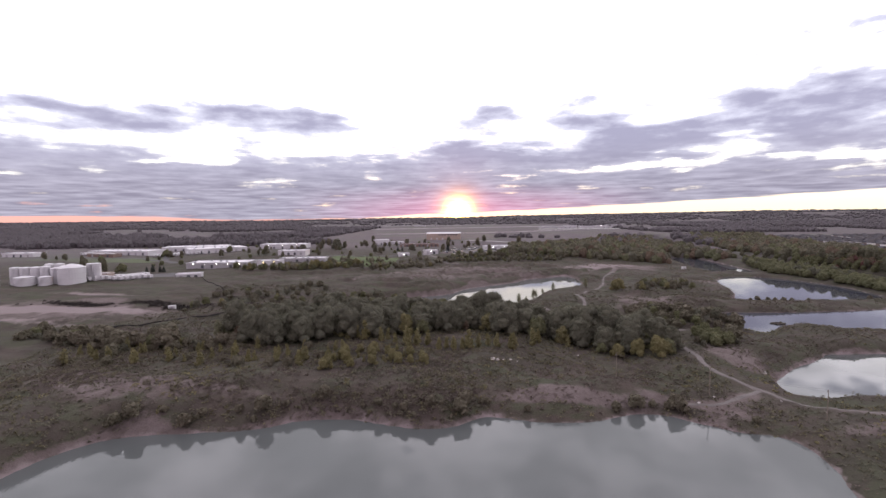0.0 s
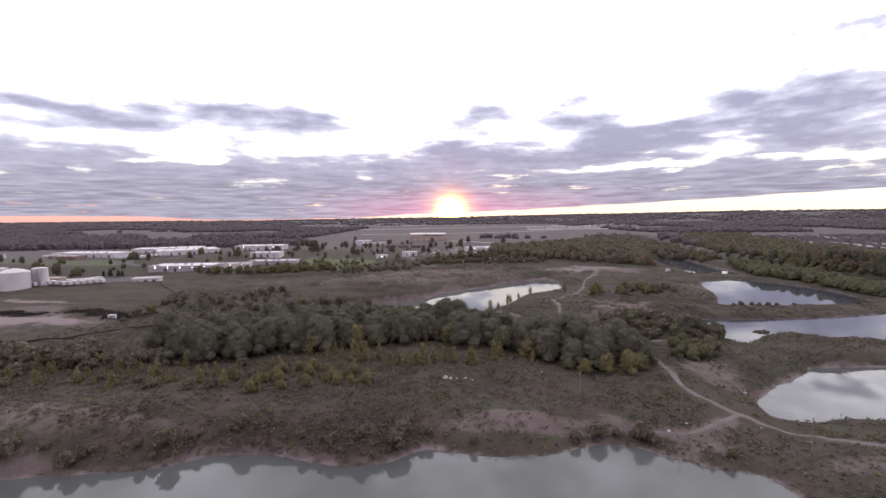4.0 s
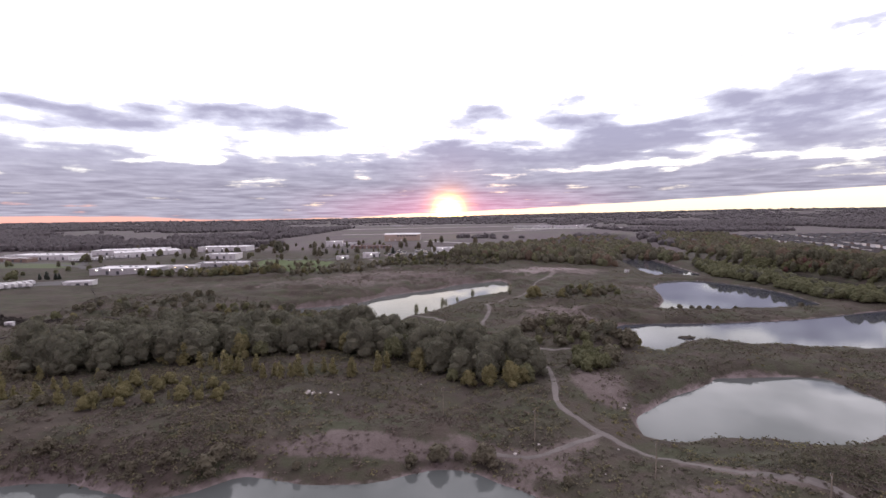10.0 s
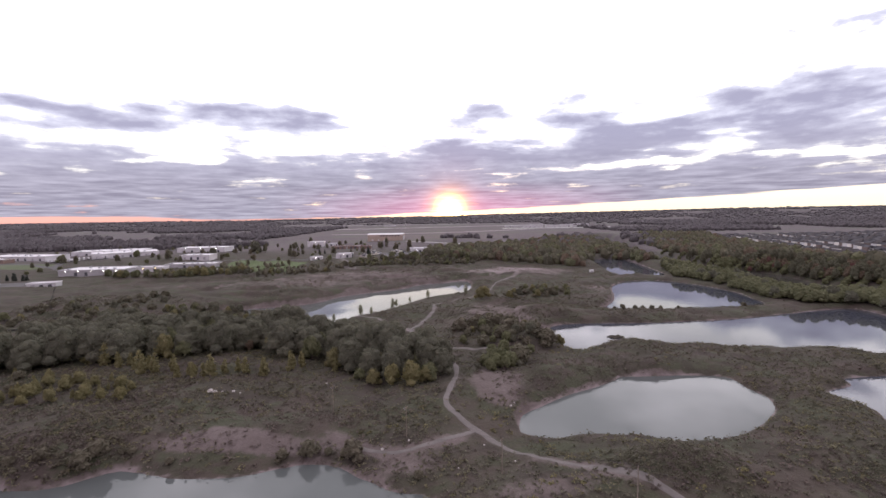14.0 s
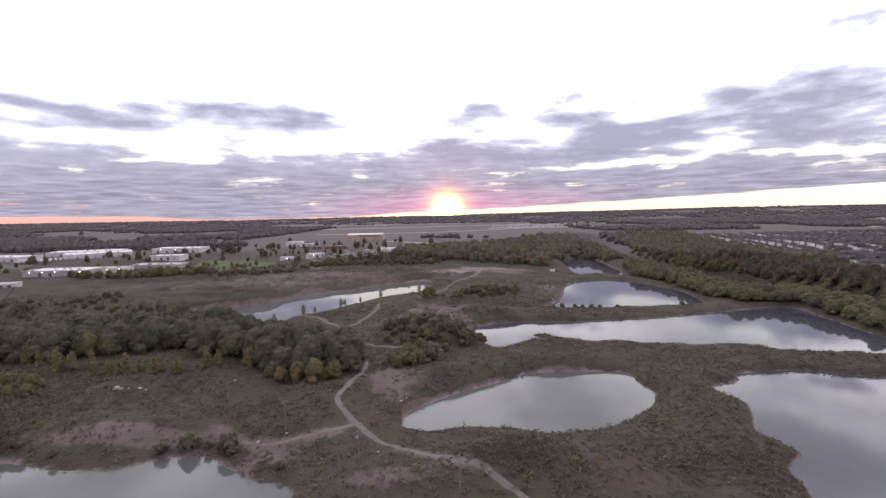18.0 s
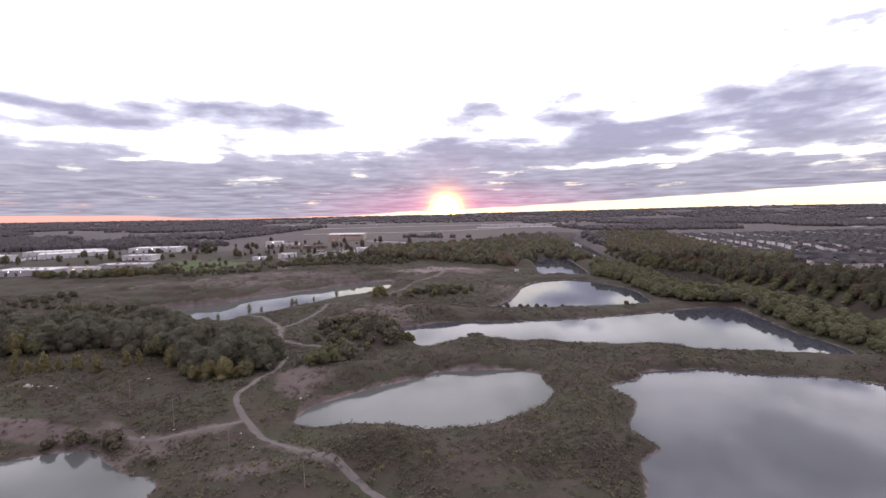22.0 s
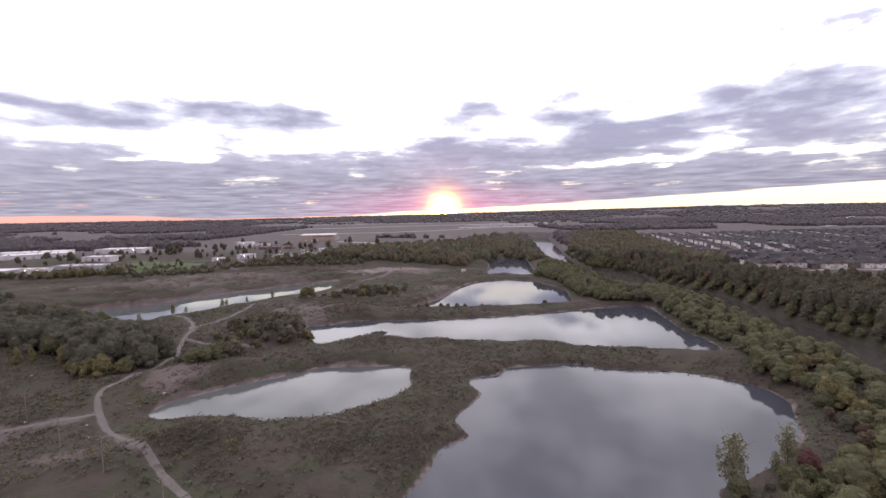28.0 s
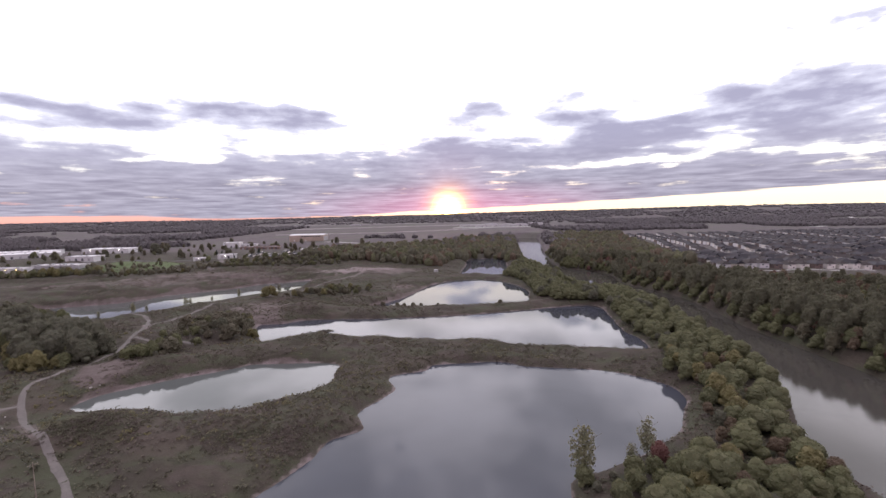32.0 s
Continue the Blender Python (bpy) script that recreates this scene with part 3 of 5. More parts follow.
def draped(name, line, width, lift, material, label, category):
    """A strip laid on the ground along a line."""
    p, fine = np.array(line, float), []
    for k in range(len(p) - 1):
        a, b, c, d = p[max(k - 1, 0)], p[k], p[k + 1], p[min(k + 2, len(p) - 1)]
        n = max(2, int(np.hypot(*(c - b)) / 1.5))
        for j in range(n):
            t = j / n
            fine.append(0.5 * (2 * b + (c - a) * t + (2 * a - 5 * b + 4 * c - d) * t * t + (3 * b - a - 3 * c + d) * t ** 3))
    fine = np.array(fine)
    side = np.gradient(fine, axis=0)
    side = np.stack([-side[:, 1], side[:, 0]], 1) / np.hypot(side[:, 0], side[:, 1])[:, None]
    cols = 7
    verts, faces = [], []
    for k, (q, s) in enumerate(zip(fine, side)):
        w = width * (0.85 + 0.4 * float(value_noise(np.array(q[0] / 6), np.array(q[1] / 6), 5)))
        for j in range(cols):
            u = (j / (cols - 1) - 0.5) * w
            x, y = q[0] + s[0] * u, q[1] + s[1] * u
            rim = -0.25 if j in (0, cols - 1) else 0.0
            rut = -0.05 if j in (2, 4) else 0.0
            verts.append((x, y, level_at(x, y) + lift + rim + rut))
    for k in range(len(fine) - 1):
        for j in range(cols - 1):
            a = k * cols + j
            faces.append((a, a + cols, a + cols + 1, a + 1))
    me = mesh_of(name, verts, faces, material)
    me.polygons.foreach_set("use_smooth", [True] * len(me.polygons))
    return tagged(new(name, me), label, category, kind="structure")


draped("road_dirt_track", TRACK, 2.8, 0.12, M_TRACK, "worn pale gravel track with wheel ruts", "track")
draped("road_track_spur", SPUR[:4], 2.2, 0.08, M_TRACK, "faint gravel track branching to the pond", "track")
draped("road_track_branch", BRANCH, 3.0, 0.12, M_TRACK, "faint gravel track towards the quarry pond", "track")
draped("road_track_loop", LOOP, 2.6, 0.12, M_TRACK, "overgrown gravel track on the bank", "track")

# ---- plants ----
RNG = np.random.default_rng(7)
ICO = bmesh.new()
bmesh.ops.create_icosphere(ICO, subdivisions=2, radius=1.0)
ICO_V = np.array([v.co[:] for v in ICO.verts])
ICO_F = [[v.index for v in f.verts] for f in ICO.faces]
ICO.free()
ICO1 = bmesh.new()
bmesh.ops.create_icosphere(ICO1, subdivisions=1, radius=1.0)
ICO1_V = np.array([v.co[:] for v in ICO1.verts])
ICO1_F = np.array([[v.index for v in f.verts] for f in ICO1.faces])
ICO1.free()


def unit(v):
    return v / np.maximum(np.linalg.norm(v, axis=-1, keepdims=True), 1e-9)


def leaf_cards(centres, normals, size, rng):
    """Small bent leaf clusters: one quad each, facing roughly along the normals."""
    n = len(centres)
    nrm = unit(normals + rng.normal(0, 0.42, (n, 3)))
    side = unit(np.cross(nrm, rng.normal(0, 1, (n, 3))))
    up = np.cross(nrm, side)
    s = (size * rng.uniform(0.55, 1.35, n))[:, None]
    a, b = side * s, up * s * rng.uniform(0.6, 1.1, n)[:, None]
    lift = nrm * s * 0.25
    verts = np.stack([centres - a - lift, centres - b * 0.9 + lift, centres + a - lift, centres + b * 1.1 + lift], 1).reshape(-1, 3)
    faces = np.arange(4 * n).reshape(n, 4)
    return verts, faces


def crown_mesh(name, lumps, leaves, size, core, material, seed):
    """A crown of leafy lumps (x, y, z, radius, flatness): a rough inner mass and many leaf clusters standing off it."""
    rng = np.random.default_rng(seed)
    vs, fs, base = [], [], 0
    for x, y, z, r, flat in lumps:
        if core > 0:
            p = ICO_V * (1 + rng.normal(0, 0.07, (len(ICO_V), 1))) * (r * core, r * core, r * core * flat) + (x, y, z)
            vs.append(p)
            fs += (np.array(ICO_F) + base).tolist()
            base += len(p)
    weight = np.array([l[3] ** 2 for l in lumps])
    share = np.maximum(8, (leaves * weight / weight.sum()).astype(int))
    for (x, y, z, r, flat), k in zip(lumps, share):
        d = unit(rng.normal(0, 1, (k, 3)) + (0, 0, 0.25))
        gaps = 0.78 + 0.34 * rng.random(k) ** 0.7
        c = d * gaps[:, None] * (r, r, r * flat) + (x, y, z)
        v, f = leaf_cards(c, d + (0, 0, 0.3), size, rng)
        vs.append(v)
        fs += (f + base).tolist()
        base += len(v)
    return mesh_of(name, np.concatenate(vs).tolist(), fs, material)


def trunk_mesh(name, height, radius, limbs, seed, lean=0.06):
    """A tapered trunk with limbs reaching into the crown."""
    rng = np.random.default_rng(seed)
    verts, faces = [], []

    def tube(a, b, r0, r1, rings=4, sides=6):
        a, b = np.array(a, float), np.array(b, float)
        w = unit(b - a)
        u = unit(np.cross(w, (0.3, 0.9, 0.1)))
        v = np.cross(w, u)
        start = len(verts)
        for k in range(rings):
            t = k / (rings - 1)
            c = a + (b - a) * t + rng.normal(0, 0.04, 3) * height * 0.1 * (0 < k < rings - 1)
            for j in range(sides):
                q = 2 * math.pi * j / sides
                verts.append(tuple(c + (u * math.cos(q) + v * math.sin(q)) * (r0 + (r1 - r0) * t)))
        for k in range(rings - 1):
            for j in range(sides):
                p, n = start + k * sides + j, start + k * sides + (j + 1) % sides
                faces.append((p, n, n + sides, p + sides))
        faces.append(tuple(start + (rings - 1) * sides + j for j in range(sides)))

    top = (rng.normal(0, lean) * height, rng.normal(0, lean) * height, height)
    tube((0, 0, -0.5), top, radius, radius * 0.35)
    for k in range(limbs):
        t = 0.35 + 0.5 * k / max(limbs, 1)
        q = 2.4 * k + rng.random()
        a = np.array(top) * t
        tube(a, a + np.array((math.cos(q), math.sin(q), 0.9)) * height * 0.32, radius * 0.5 * (1.1 - t), radius * 0.12, 3, 5)
    return mesh_of(name, verts, faces, M_BARK)


def tree(name, label, category, lumps, leaves, size, core, material, trunk, limbs, seed):
    ob = new(name)
    ob.empty_display_size = 0.5
    tagged(ob, label, category)
    t = new("trunk", trunk_mesh("trunk", trunk[0], trunk[1], limbs, seed + 50))
    c = new("crown", crown_mesh("crown", lumps, leaves, size, core, material, seed))
    t.parent = c.parent = ob
    return ob


def round_lumps(h, r, n, seed, low=0.25):
    """Lumps of a broad crown that reaches from low * h to h."""
    rng = np.random.default_rng(seed)
    out = [(0, 0, h * (0.52 + 0.3 * low), r * 0.78, (1 - low) * h * 0.42 / (r * 0.78))]
    for k in range(n):
        q, e = 2.399963 * k + rng.random() * 0.5, (k + 0.5) / n
        rad = r * (0.62 - 0.42 * e) * rng.uniform(0.85, 1.15)
        out.append((math.cos(q) * rad * 1.1, math.sin(q) * rad * 1.1, h * (low + 0.12 + (0.86 - low - 0.12) * e), r * rng.uniform(0.30, 0.46), rng.uniform(0.75, 1.0)))
    return out


def spire_lumps(h, r, n, seed, low=0.12, ovate=False):
    rng = np.random.default_rng(seed)
    if ovate:
        return [(rng.normal(0, 0.3) * r, rng.normal(0, 0.3) * r, h * (low + (0.96 - low) * (k + 0.5) / n), r * math.sin(3.14159 * (0.2 + 0.7 * (k + 0.5) / n)) * rng.uniform(0.6, 1.0), rng.uniform(0.7, 1.0)) for k in range(n)]
    return [(rng.normal(0, 0.12) * r, rng.normal(0, 0.12) * r, h * (low + (0.97 - low) * (k + 0.5) / n),
             r * (1.0 - 0.72 * (k / n) ** 1.3) * rng.uniform(0.85, 1.1), 1.0) for k in range(n)]


F_WILLOW = foliage("willow_leaves", (0.136, 0.142, 0.092), (0.112, 0.116, 0.078), (0.178, 0.178, 0.112))
F_RIVER = foliage("river_willow_leaves", (0.150, 0.162, 0.076), (0.124, 0.134, 0.068), (0.184, 0.190, 0.094))
F_MIXED = foliage("mixed_wood_leaves", (0.150, 0.152, 0.090), (0.172, 0.148, 0.088), (0.120, 0.122, 0.078))
F_GOLD = foliage("turning_leaves", (0.200, 0.190, 0.078), (0.165, 0.162, 0.072), (0.250, 0.228, 0.105))
F_RED = foliage("red_maple_leaves", (0.170, 0.082, 0.066), (0.146, 0.082, 0.064), (0.200, 0.105, 0.082))
F_RUST = foliage("rusty_leaves", (0.160, 0.124, 0.080), (0.138, 0.112, 0.072), (0.190, 0.148, 0.092))
F_POPLAR = foliage("poplar_leaves", (0.205, 0.212, 0.115), (0.185, 0.190, 0.105), (0.260, 0.255, 0.150), 0.6)
F_PINE = foliage("spruce_needles", (0.053, 0.066, 0.048), (0.045, 0.055, 0.042), (0.073, 0.084, 0.061))
F_SCRUB = foliage("scrub_leaves", (0.118, 0.115, 0.070), (0.124, 0.108, 0.072), (0.142, 0.134, 0.082), 0.3)
# distant leaves: aerial haze is put into this paler, greyer colour
F_FAR_HAZED = foliage("hazed_far_wood_leaves", (0.150, 0.142, 0.132), (0.156, 0.145, 0.134), (0.138, 0.132, 0.124))

PROTO = {
    "willow": [tree("willow_tree", "broad grey-green willow in a dense thicket", "tree", round_lumps(12.5, 6.4, 16, 11 + k, 0.04), 2300, 0.36, 0.88, F_WILLOW, (8, 0.32), 4, 100 + k) for k in range(3)],
    "bank": [tree("bushy_willow", "bushy green willow on rough ground", "tree", round_lumps(8.5, 4.4, 8, 25, 0.04), 620, 0.46, 0.86, F_RIVER, (6, 0.25), 4, 130)],
    "olive": [tree("olive_willow", "grey-green willow on the lake shore", "tree", round_lumps(11, 5.2, 9, 15 + k, 0.08), 620, 0.52, 0.86, F_WILLOW, (8, 0.32), 4, 110 + k) for k in range(2)],
    "river": [tree("bank_willow", "bright yellow-green willow on the river bank", "tree", round_lumps(9.5, 5.2, 11, 21 + k, 0.06), 1000, 0.34, 0.92, F_RIVER, (7, 0.28), 4, 120 + k) for k in range(3)],
    "mixed": [tree("bluff_tree", "tall dark green tree on the river bluff", "tree", round_lumps(17.5, 4.9, 13, 31 + k, 0.10), 760, 0.50, 0.86, F_MIXED, (11, 0.34), 5, 140 + k) for k in range(3)],
    "rust": [tree("autumn_tree", "tree with rust-brown autumn leaves", "tree", round_lumps(12.5, 4.8, 9, 41 + k, 0.15), 560, 0.52, 0.84, F_RUST, (10, 0.3), 4, 160 + k) for k in range(2)],
    "red": [tree("maple_tree", "maple with deep red autumn leaves", "tree", round_lumps(11, 4.2, 8, 51, 0.15), 560, 0.48, 0.84, F_RED, (9, 0.28), 4, 180)],
    "gold": [tree("deciduous_tree", "round tree with yellowing leaves", "tree", round_lumps(8.5, 4.0, 8, 61 + k, 0.05), 560, 0.45, 0.84, F_GOLD, (6, 0.22), 4, 200 + k) for k in range(2)],
    "poplar": [tree("poplar_tree", "slender poplar with thin yellow-green leaves", "tree", spire_lumps(12.5, 2.8, 12, 71 + k, 0.12, True), 950, 0.30, 0.0, F_POPLAR, (11.5, 0.2), 8, 220 + k) for k in range(2)],
    "sapling": [tree("sapling", "young poplar sapling turning yellow", "sapling", spire_lumps(5.4, 1.1, 5, 81 + k, 0.05), 170, 0.34, 0.6, F_GOLD, (4.6, 0.08), 2, 240 + k) for k in range(2)],
    "shrub": [tree("shrub", "low scrubby bush on rough ground", "shrub", round_lumps(3.4, 2.3, 5, 91 + k, 0.0), 260, 0.36, 0.82, F_SCRUB, (2, 0.08), 3, 260 + k) for k in range(3)],
    "spruce": [tree("spruce_tree", "dark spruce tree beside buildings", "tree", spire_lumps(13, 3.6, 8, 95, 0.05), 420, 0.6, 0.8, F_PINE, (12, 0.22), 3, 280)],
}
USED = set()


def plant(kind, x, y, s=1.0, group="", stretch=1.0, sink=0.1, which=None):
    """One tree of a kind at a place, turned and sized a little by chance."""
    pool = PROTO[kind]
    k = int(RNG.integers(len(pool))) if which is None else which
    m = Matrix.LocRotScale((x, y, level_at(x, y) - sink), Euler((0, 0, float(RNG.uniform(0, 6.28)))), (s, s, s * stretch))
    if (kind, k) in USED:
        ob = copy_thing(pool[k], m)
    else:
        USED.add((kind, k))
        ob = pool[k]
        ob.matrix_basis = m
    if group:
        ob["group"] = group
    return ob


def scatter(poly, gap, seed, jitter=0.38):
    """Places about gap apart within an outline, on dry land."""
    rng = np.random.default_rng(seed)
    p = np.array(poly)
    x, y = np.meshgrid(np.arange(p[:, 0].min(), p[:, 0].max(), gap, float), np.arange(p[:, 1].min(), p[:, 1].max(), gap * 0.87, float))
    x[1::2] += gap / 2
    x, y = (x + rng.normal(0, jitter, x.shape) * gap).ravel(), (y + rng.normal(0, jitter, y.shape) * gap).ravel()
    ok = line_distance(x, y, poly, True) < 0
    return [(float(a), float(b)) for a, b in zip(x[ok], y[ok]) if wet_at(a, b) > 1.5]


BELT = [(-168, 200), (-139, 197), (-117, 207), (-101, 212), (-68, 217), (-50, 229), (-29, 238), (-9, 220), (16, 210), (30, 206), (38, 193), (52, 190), (70, 193), (74, 202), (75, 212),
        (62, 224), (38, 244), (5, 260), (-28, 270), (-67, 276), (-109, 278), (-140, 272), (-160, 250), (-174, 224)]
HEDGE = [(-300, 200), (-250, 190), (-205, 180), (-170, 184), (-166, 198), (-200, 206), (-250, 214), (-300, 226)]
STRIP = [(320, 70), (338, 92), (352, 104), (364, 118), (372, 132), (380, 150), (382, 176), (386, 204), (396, 216), (399, 240), (396, 262), (401, 300), (407, 336), (398, 352), (372, 355),
         (357, 374), (358, 410), (362, 450), (354, 488), (342, 512), (350, 538), (372, 600), (388, 640), (402, 548), (412, 465), (436, 390), (442, 300), (433, 222), (416, 160), (399, 132),
         (387, 110), (386, 84), (380, 50)]
BLUFF = [(482, 60), (483, 160), (484, 221), (485, 273), (496, 376), (480, 459), (468, 526), (450, 600), (520, 610), (545, 540), (548, 458), (572, 405), (640, 372), (690, 310), (640, 230), (610, 120), (570, 50)]
for x, y in scatter(BELT, 8.6, 1):
    r = RNG.random()
    kind = "gold" if r < 0.04 else "bank" if r < 0.20 else "rust" if r < 0.26 else "willow"
    plant(kind, x, y, RNG.uniform(0.85, 1.22) * (1.15 if kind == "bank" else 0.8 if kind == "rust" else 1.0), "trees of the thicket", RNG.uniform(0.85, 1.15))
for x, y, k, s in ((58, 186, "gold", 1.05), (49, 189, "gold", 0.95), (40, 192, "gold", 0.8), (64, 190, "gold", 0.7), (33, 196, "bank", 0.7), (-150, 212, "bank", 1.2), (-158, 216, "poplar", 1.0),
                   (-140, 214, "bank", 1.0), (-128, 240, "bank", 1.2), (-60, 262, "bank", 1.15), (-90, 268, "gold", 1.3)):
    plant(k, x, y, s, "trees of the thicket")
for x, y in scatter(HEDGE, 6.6, 2):
    r = RNG.random()
    kind = "olive" if r < 0.30 else "bank" if r < 0.45 else "shrub"
    plant(kind, x, y, RNG.uniform(0.9, 1.9) if kind == "shrub" else RNG.uniform(0.4, 0.72), "scrub hedge west of the thicket")
for x, y, k, s in ((-262, 206, "olive", 1.05), (-258, 203, "bank", 0.9), (-236, 200, "bank", 0.8), (-212, 196, "olive", 0.85), (-206, 192, "bank", 0.8), (-190, 196, "olive", 0.8), (-177, 204, "poplar", 0.95), (-172, 208, "bank", 1.1), (-166, 204, "olive", 0.8), (-284, 208, "olive", 0.7), (-290, 212, "bank", 0.7)):
    plant(k, x, y, s, "scrub hedge west of the thicket")
for x, y in SHORES["pond_west"]:
    if y > 112 and -185 < x < 70 and RNG.random() < (0.42 if x < -25 else 0.16):
        q = x + RNG.uniform(-1.5, 1.5), y + RNG.uniform(2.2, 7.0)
        if wet_at(*q) > 1.5:
            plant("shrub", q[0], q[1], RNG.uniform(0.3, 1.0), "bushes along the pond bank")
back_strip, back_bluff = [], []
for x, y in scatter(STRIP, 6.3, 3):
    r, s, tall = RNG.random(), RNG.uniform(0.72, 1.15), RNG.uniform(0.8, 1.05)
    if y < 185:
        kind = "river" if r < 0.42 else "rust" if r < 0.76 else "gold" if r < 0.88 else "olive"
    else:
        kind = "river" if r < 0.9 else "olive"
    s *= 0.8 if kind == "rust" else 1.0
    s *= 0.62 if 385 < y < 475 and x > 392 else 1.0
    if y < 300:
        plant(kind, x, y, s, "trees between the ponds and the river", tall)
    else:
        back_strip.append((kind, x, y, s, tall))
for x, y, k, s in ((369, 129, "rust", 0.7), (375, 138, "bank", 0.9), (380, 146, "rust", 0.75), (384, 155, "bank", 0.95), (386, 165, "gold", 0.9), (383, 173, "rust", 0.7), (380, 180, "bank", 0.8),
                   (386, 188, "gold", 0.85), (391, 197, "bank", 0.95), (388, 148, "bank", 0.9), (392, 176, "river", 0.8), (380, 134, "gold", 0.8), (395, 206, "river", 0.8)):
    plant(k, x, y, s, "trees between the ponds and the river")
plant("red", 335.5, 98, 0.78, "trees between the ponds and the river")
plant("poplar", 311, 95, 1.38, "poplars on the lake shore", which=0)
plant("poplar", 335, 105, 1.0, "poplars on the lake shore", 1.1, which=1)
plant("poplar", 328, 101, 0.6, "poplars on the lake shore", which=0)
for x, y, s in ((310, 91, 0.75), (318, 90, 0.6), (325, 92, 0.8), (332, 94, 0.7), (312, 86, 0.7), (322, 84, 0.8), (306, 84, 0.6), (316, 79, 0.75), (327, 80, 0.9), (331, 87, 0.75), (309, 78, 0.65), (337, 91, 0.8), (321, 74, 0.8)):
    plant("bank" if x % 3 else "olive", x, y, s, "trees between the ponds and the river")
for x, y in scatter(BLUFF, 8.6, 4):
    r, s, tall = RNG.random(), RNG.uniform(0.8, 1.15), RNG.uniform(0.85, 1.15)
    kind = "mixed" if r < 0.50 else "rust" if r < 0.72 else "river" if r < 0.86 else "gold" if r < 0.92 else "red"
    s *= 0.72 if x > 535 else 0.9
    if x < 525 and y < 420:
        plant(kind, x, y, s, "trees of the river bluff", tall)
    else:
        back_bluff.append((kind, x, y, s, tall))


for x, y in SHORES["river"]:
    east = x > 395 + 0.45 * min(max(y, 0), 190) if y < 190 else x > max(425, 466 - 0.2 * max(0, y - 400))
    if 62 < y < 780 and east:
        q, kind = (x + RNG.uniform(0.8, 2.2), y + RNG.uniform(-2, 2)), "mixed" if RNG.random() < 0.25 else "bushy"
        s = RNG.uniform(0.7, 1.15)
        for step in (0.0, 5.0, 10.0):
            if y < 420 and step == 0.0:
                plant("river" if kind == "bushy" else kind, q[0], q[1], s, "trees of the river bluff")
            else:
                back_bluff.append(("bank" if kind == "bushy" else kind, q[0] + step, q[1] + step * 0.4, s, 1.0))


BENCH = [(484, 150), (486, 273), (497, 376), (484, 450), (520, 450), (538, 380), (528, 270), (516, 150)]
for x, y in scatter(BENCH, 6.6, 5):
    r = RNG.random()
    back_bluff.append(("mixed" if r < 0.7 else "rust" if r < 0.84 else "gold" if r < 0.92 else "river", x, y, RNG.uniform(0.75, 1.1), RNG.uniform(0.9, 1.2)))


def joined_wood(name, rows, label):
    """The trees farther off, joined: the same crowns, turned and sized tree by tree."""
    made = {}
    for kind, x, y, s, tall in rows:
        pool = PROTO[kind]
        crown = [c for c in pool[int(RNG.integers(len(pool)))].children if c.name.startswith("crown")][0].data
        made.setdefault(crown.materials[0].name, []).append((crown, x, y, s, tall))
    for key, some in made.items():
        vs, fs, base = [], [], 0
        for crown, x, y, s, tall in some:
            co = np.empty(len(crown.vertices) * 3, np.float32)
            crown.vertices.foreach_get("co", co)
            co = co.reshape(-1, 3)
            q = RNG.uniform(0, 6.28)
            c, d = math.cos(q), math.sin(q)
            vs.append(np.stack([(co[:, 0] * c - co[:, 1] * d) * s + x, (co[:, 0] * d + co[:, 1] * c) * s + y, co[:, 2] * s * tall + level_at(x, y)], 1))
            fs += [tuple(v + base for v in f.vertices) for f in crown.polygons]
            base += len(co)
        tagged(new(name, mesh_of(name, np.concatenate(vs).tolist(), fs, some[0][0].materials[0])), label, "woods", kind="stuff")


joined_wood("riverside_wood", back_strip, "yellow-green willows along the far river bank")
joined_wood("bluff_wood", back_bluff, "mixed autumn woods on the river bluff")
for x, y, s in ((97, 203, 0.8), (105, 206, 0.85), (92, 206, 0.7)):
    plant("bank", x, y, s, "bushes beside the track")
for x, y, s in ((88, 200, 1.3), (94, 199, 1.5), (101, 202, 1.6), (108, 203, 1.3), (95, 208, 1.5), (104, 211, 1.6), (97, 217, 1.6), (110, 212, 1.2), (95, 214, 1.3), (101, 218, 1.6), (108, 222, 1.5), (104, 228, 1.7), (97, 224, 1.5), (113, 230, 1.3), (118, 238, 1.2), (90, 208, 1.0), (124, 246, 1.1)):
    plant("bank" if s > 1.4 else "olive" if s > 1.25 else "shrub", x, y, s * (0.5 if s > 1.25 else 1.3), "bushes beside the track")
for x, y, s in ((103, 212, 0.75), (110, 216, 0.8), (98, 209, 0.7), (118, 226, 0.6)):
    plant("bank", x, y, s, "bushes beside the track")
for x, y, s in ((8, 325, 0.72), (15, 331, 0.5), (27, 366, 0.72), (30, 369, 0.55), (55, 412, 0.7), (92, 425, 0.8), (-8, 308, 0.5), (40, 388, 0.45)):
    plant("poplar", x, y, s, "slender poplars on the quarry pond shore")
for x, y, s in ((226, 349, 1.1), (232, 349, 0.5), (240, 350, 0.6), (247, 350, 0.45), (262, 351, 0.5), (285, 354, 0.4), (318, 356, 0.6), (214, 345, 0.6), (207, 343, 0.7)):
    plant("shrub", x, y, s, "bushes on the dike")
for x in np.arange(-165, 70, 4.6):
    if RNG.random() < 0.8:
        y = 207 + 10 * math.sin(x * 0.035) - 0.10 * max(x, 0) + RNG.normal(0, 3.0)
        plant("sapling", x + RNG.normal(0, 1.5), y, RNG.uniform(0.85, 1.5), "yellow saplings along the thicket")
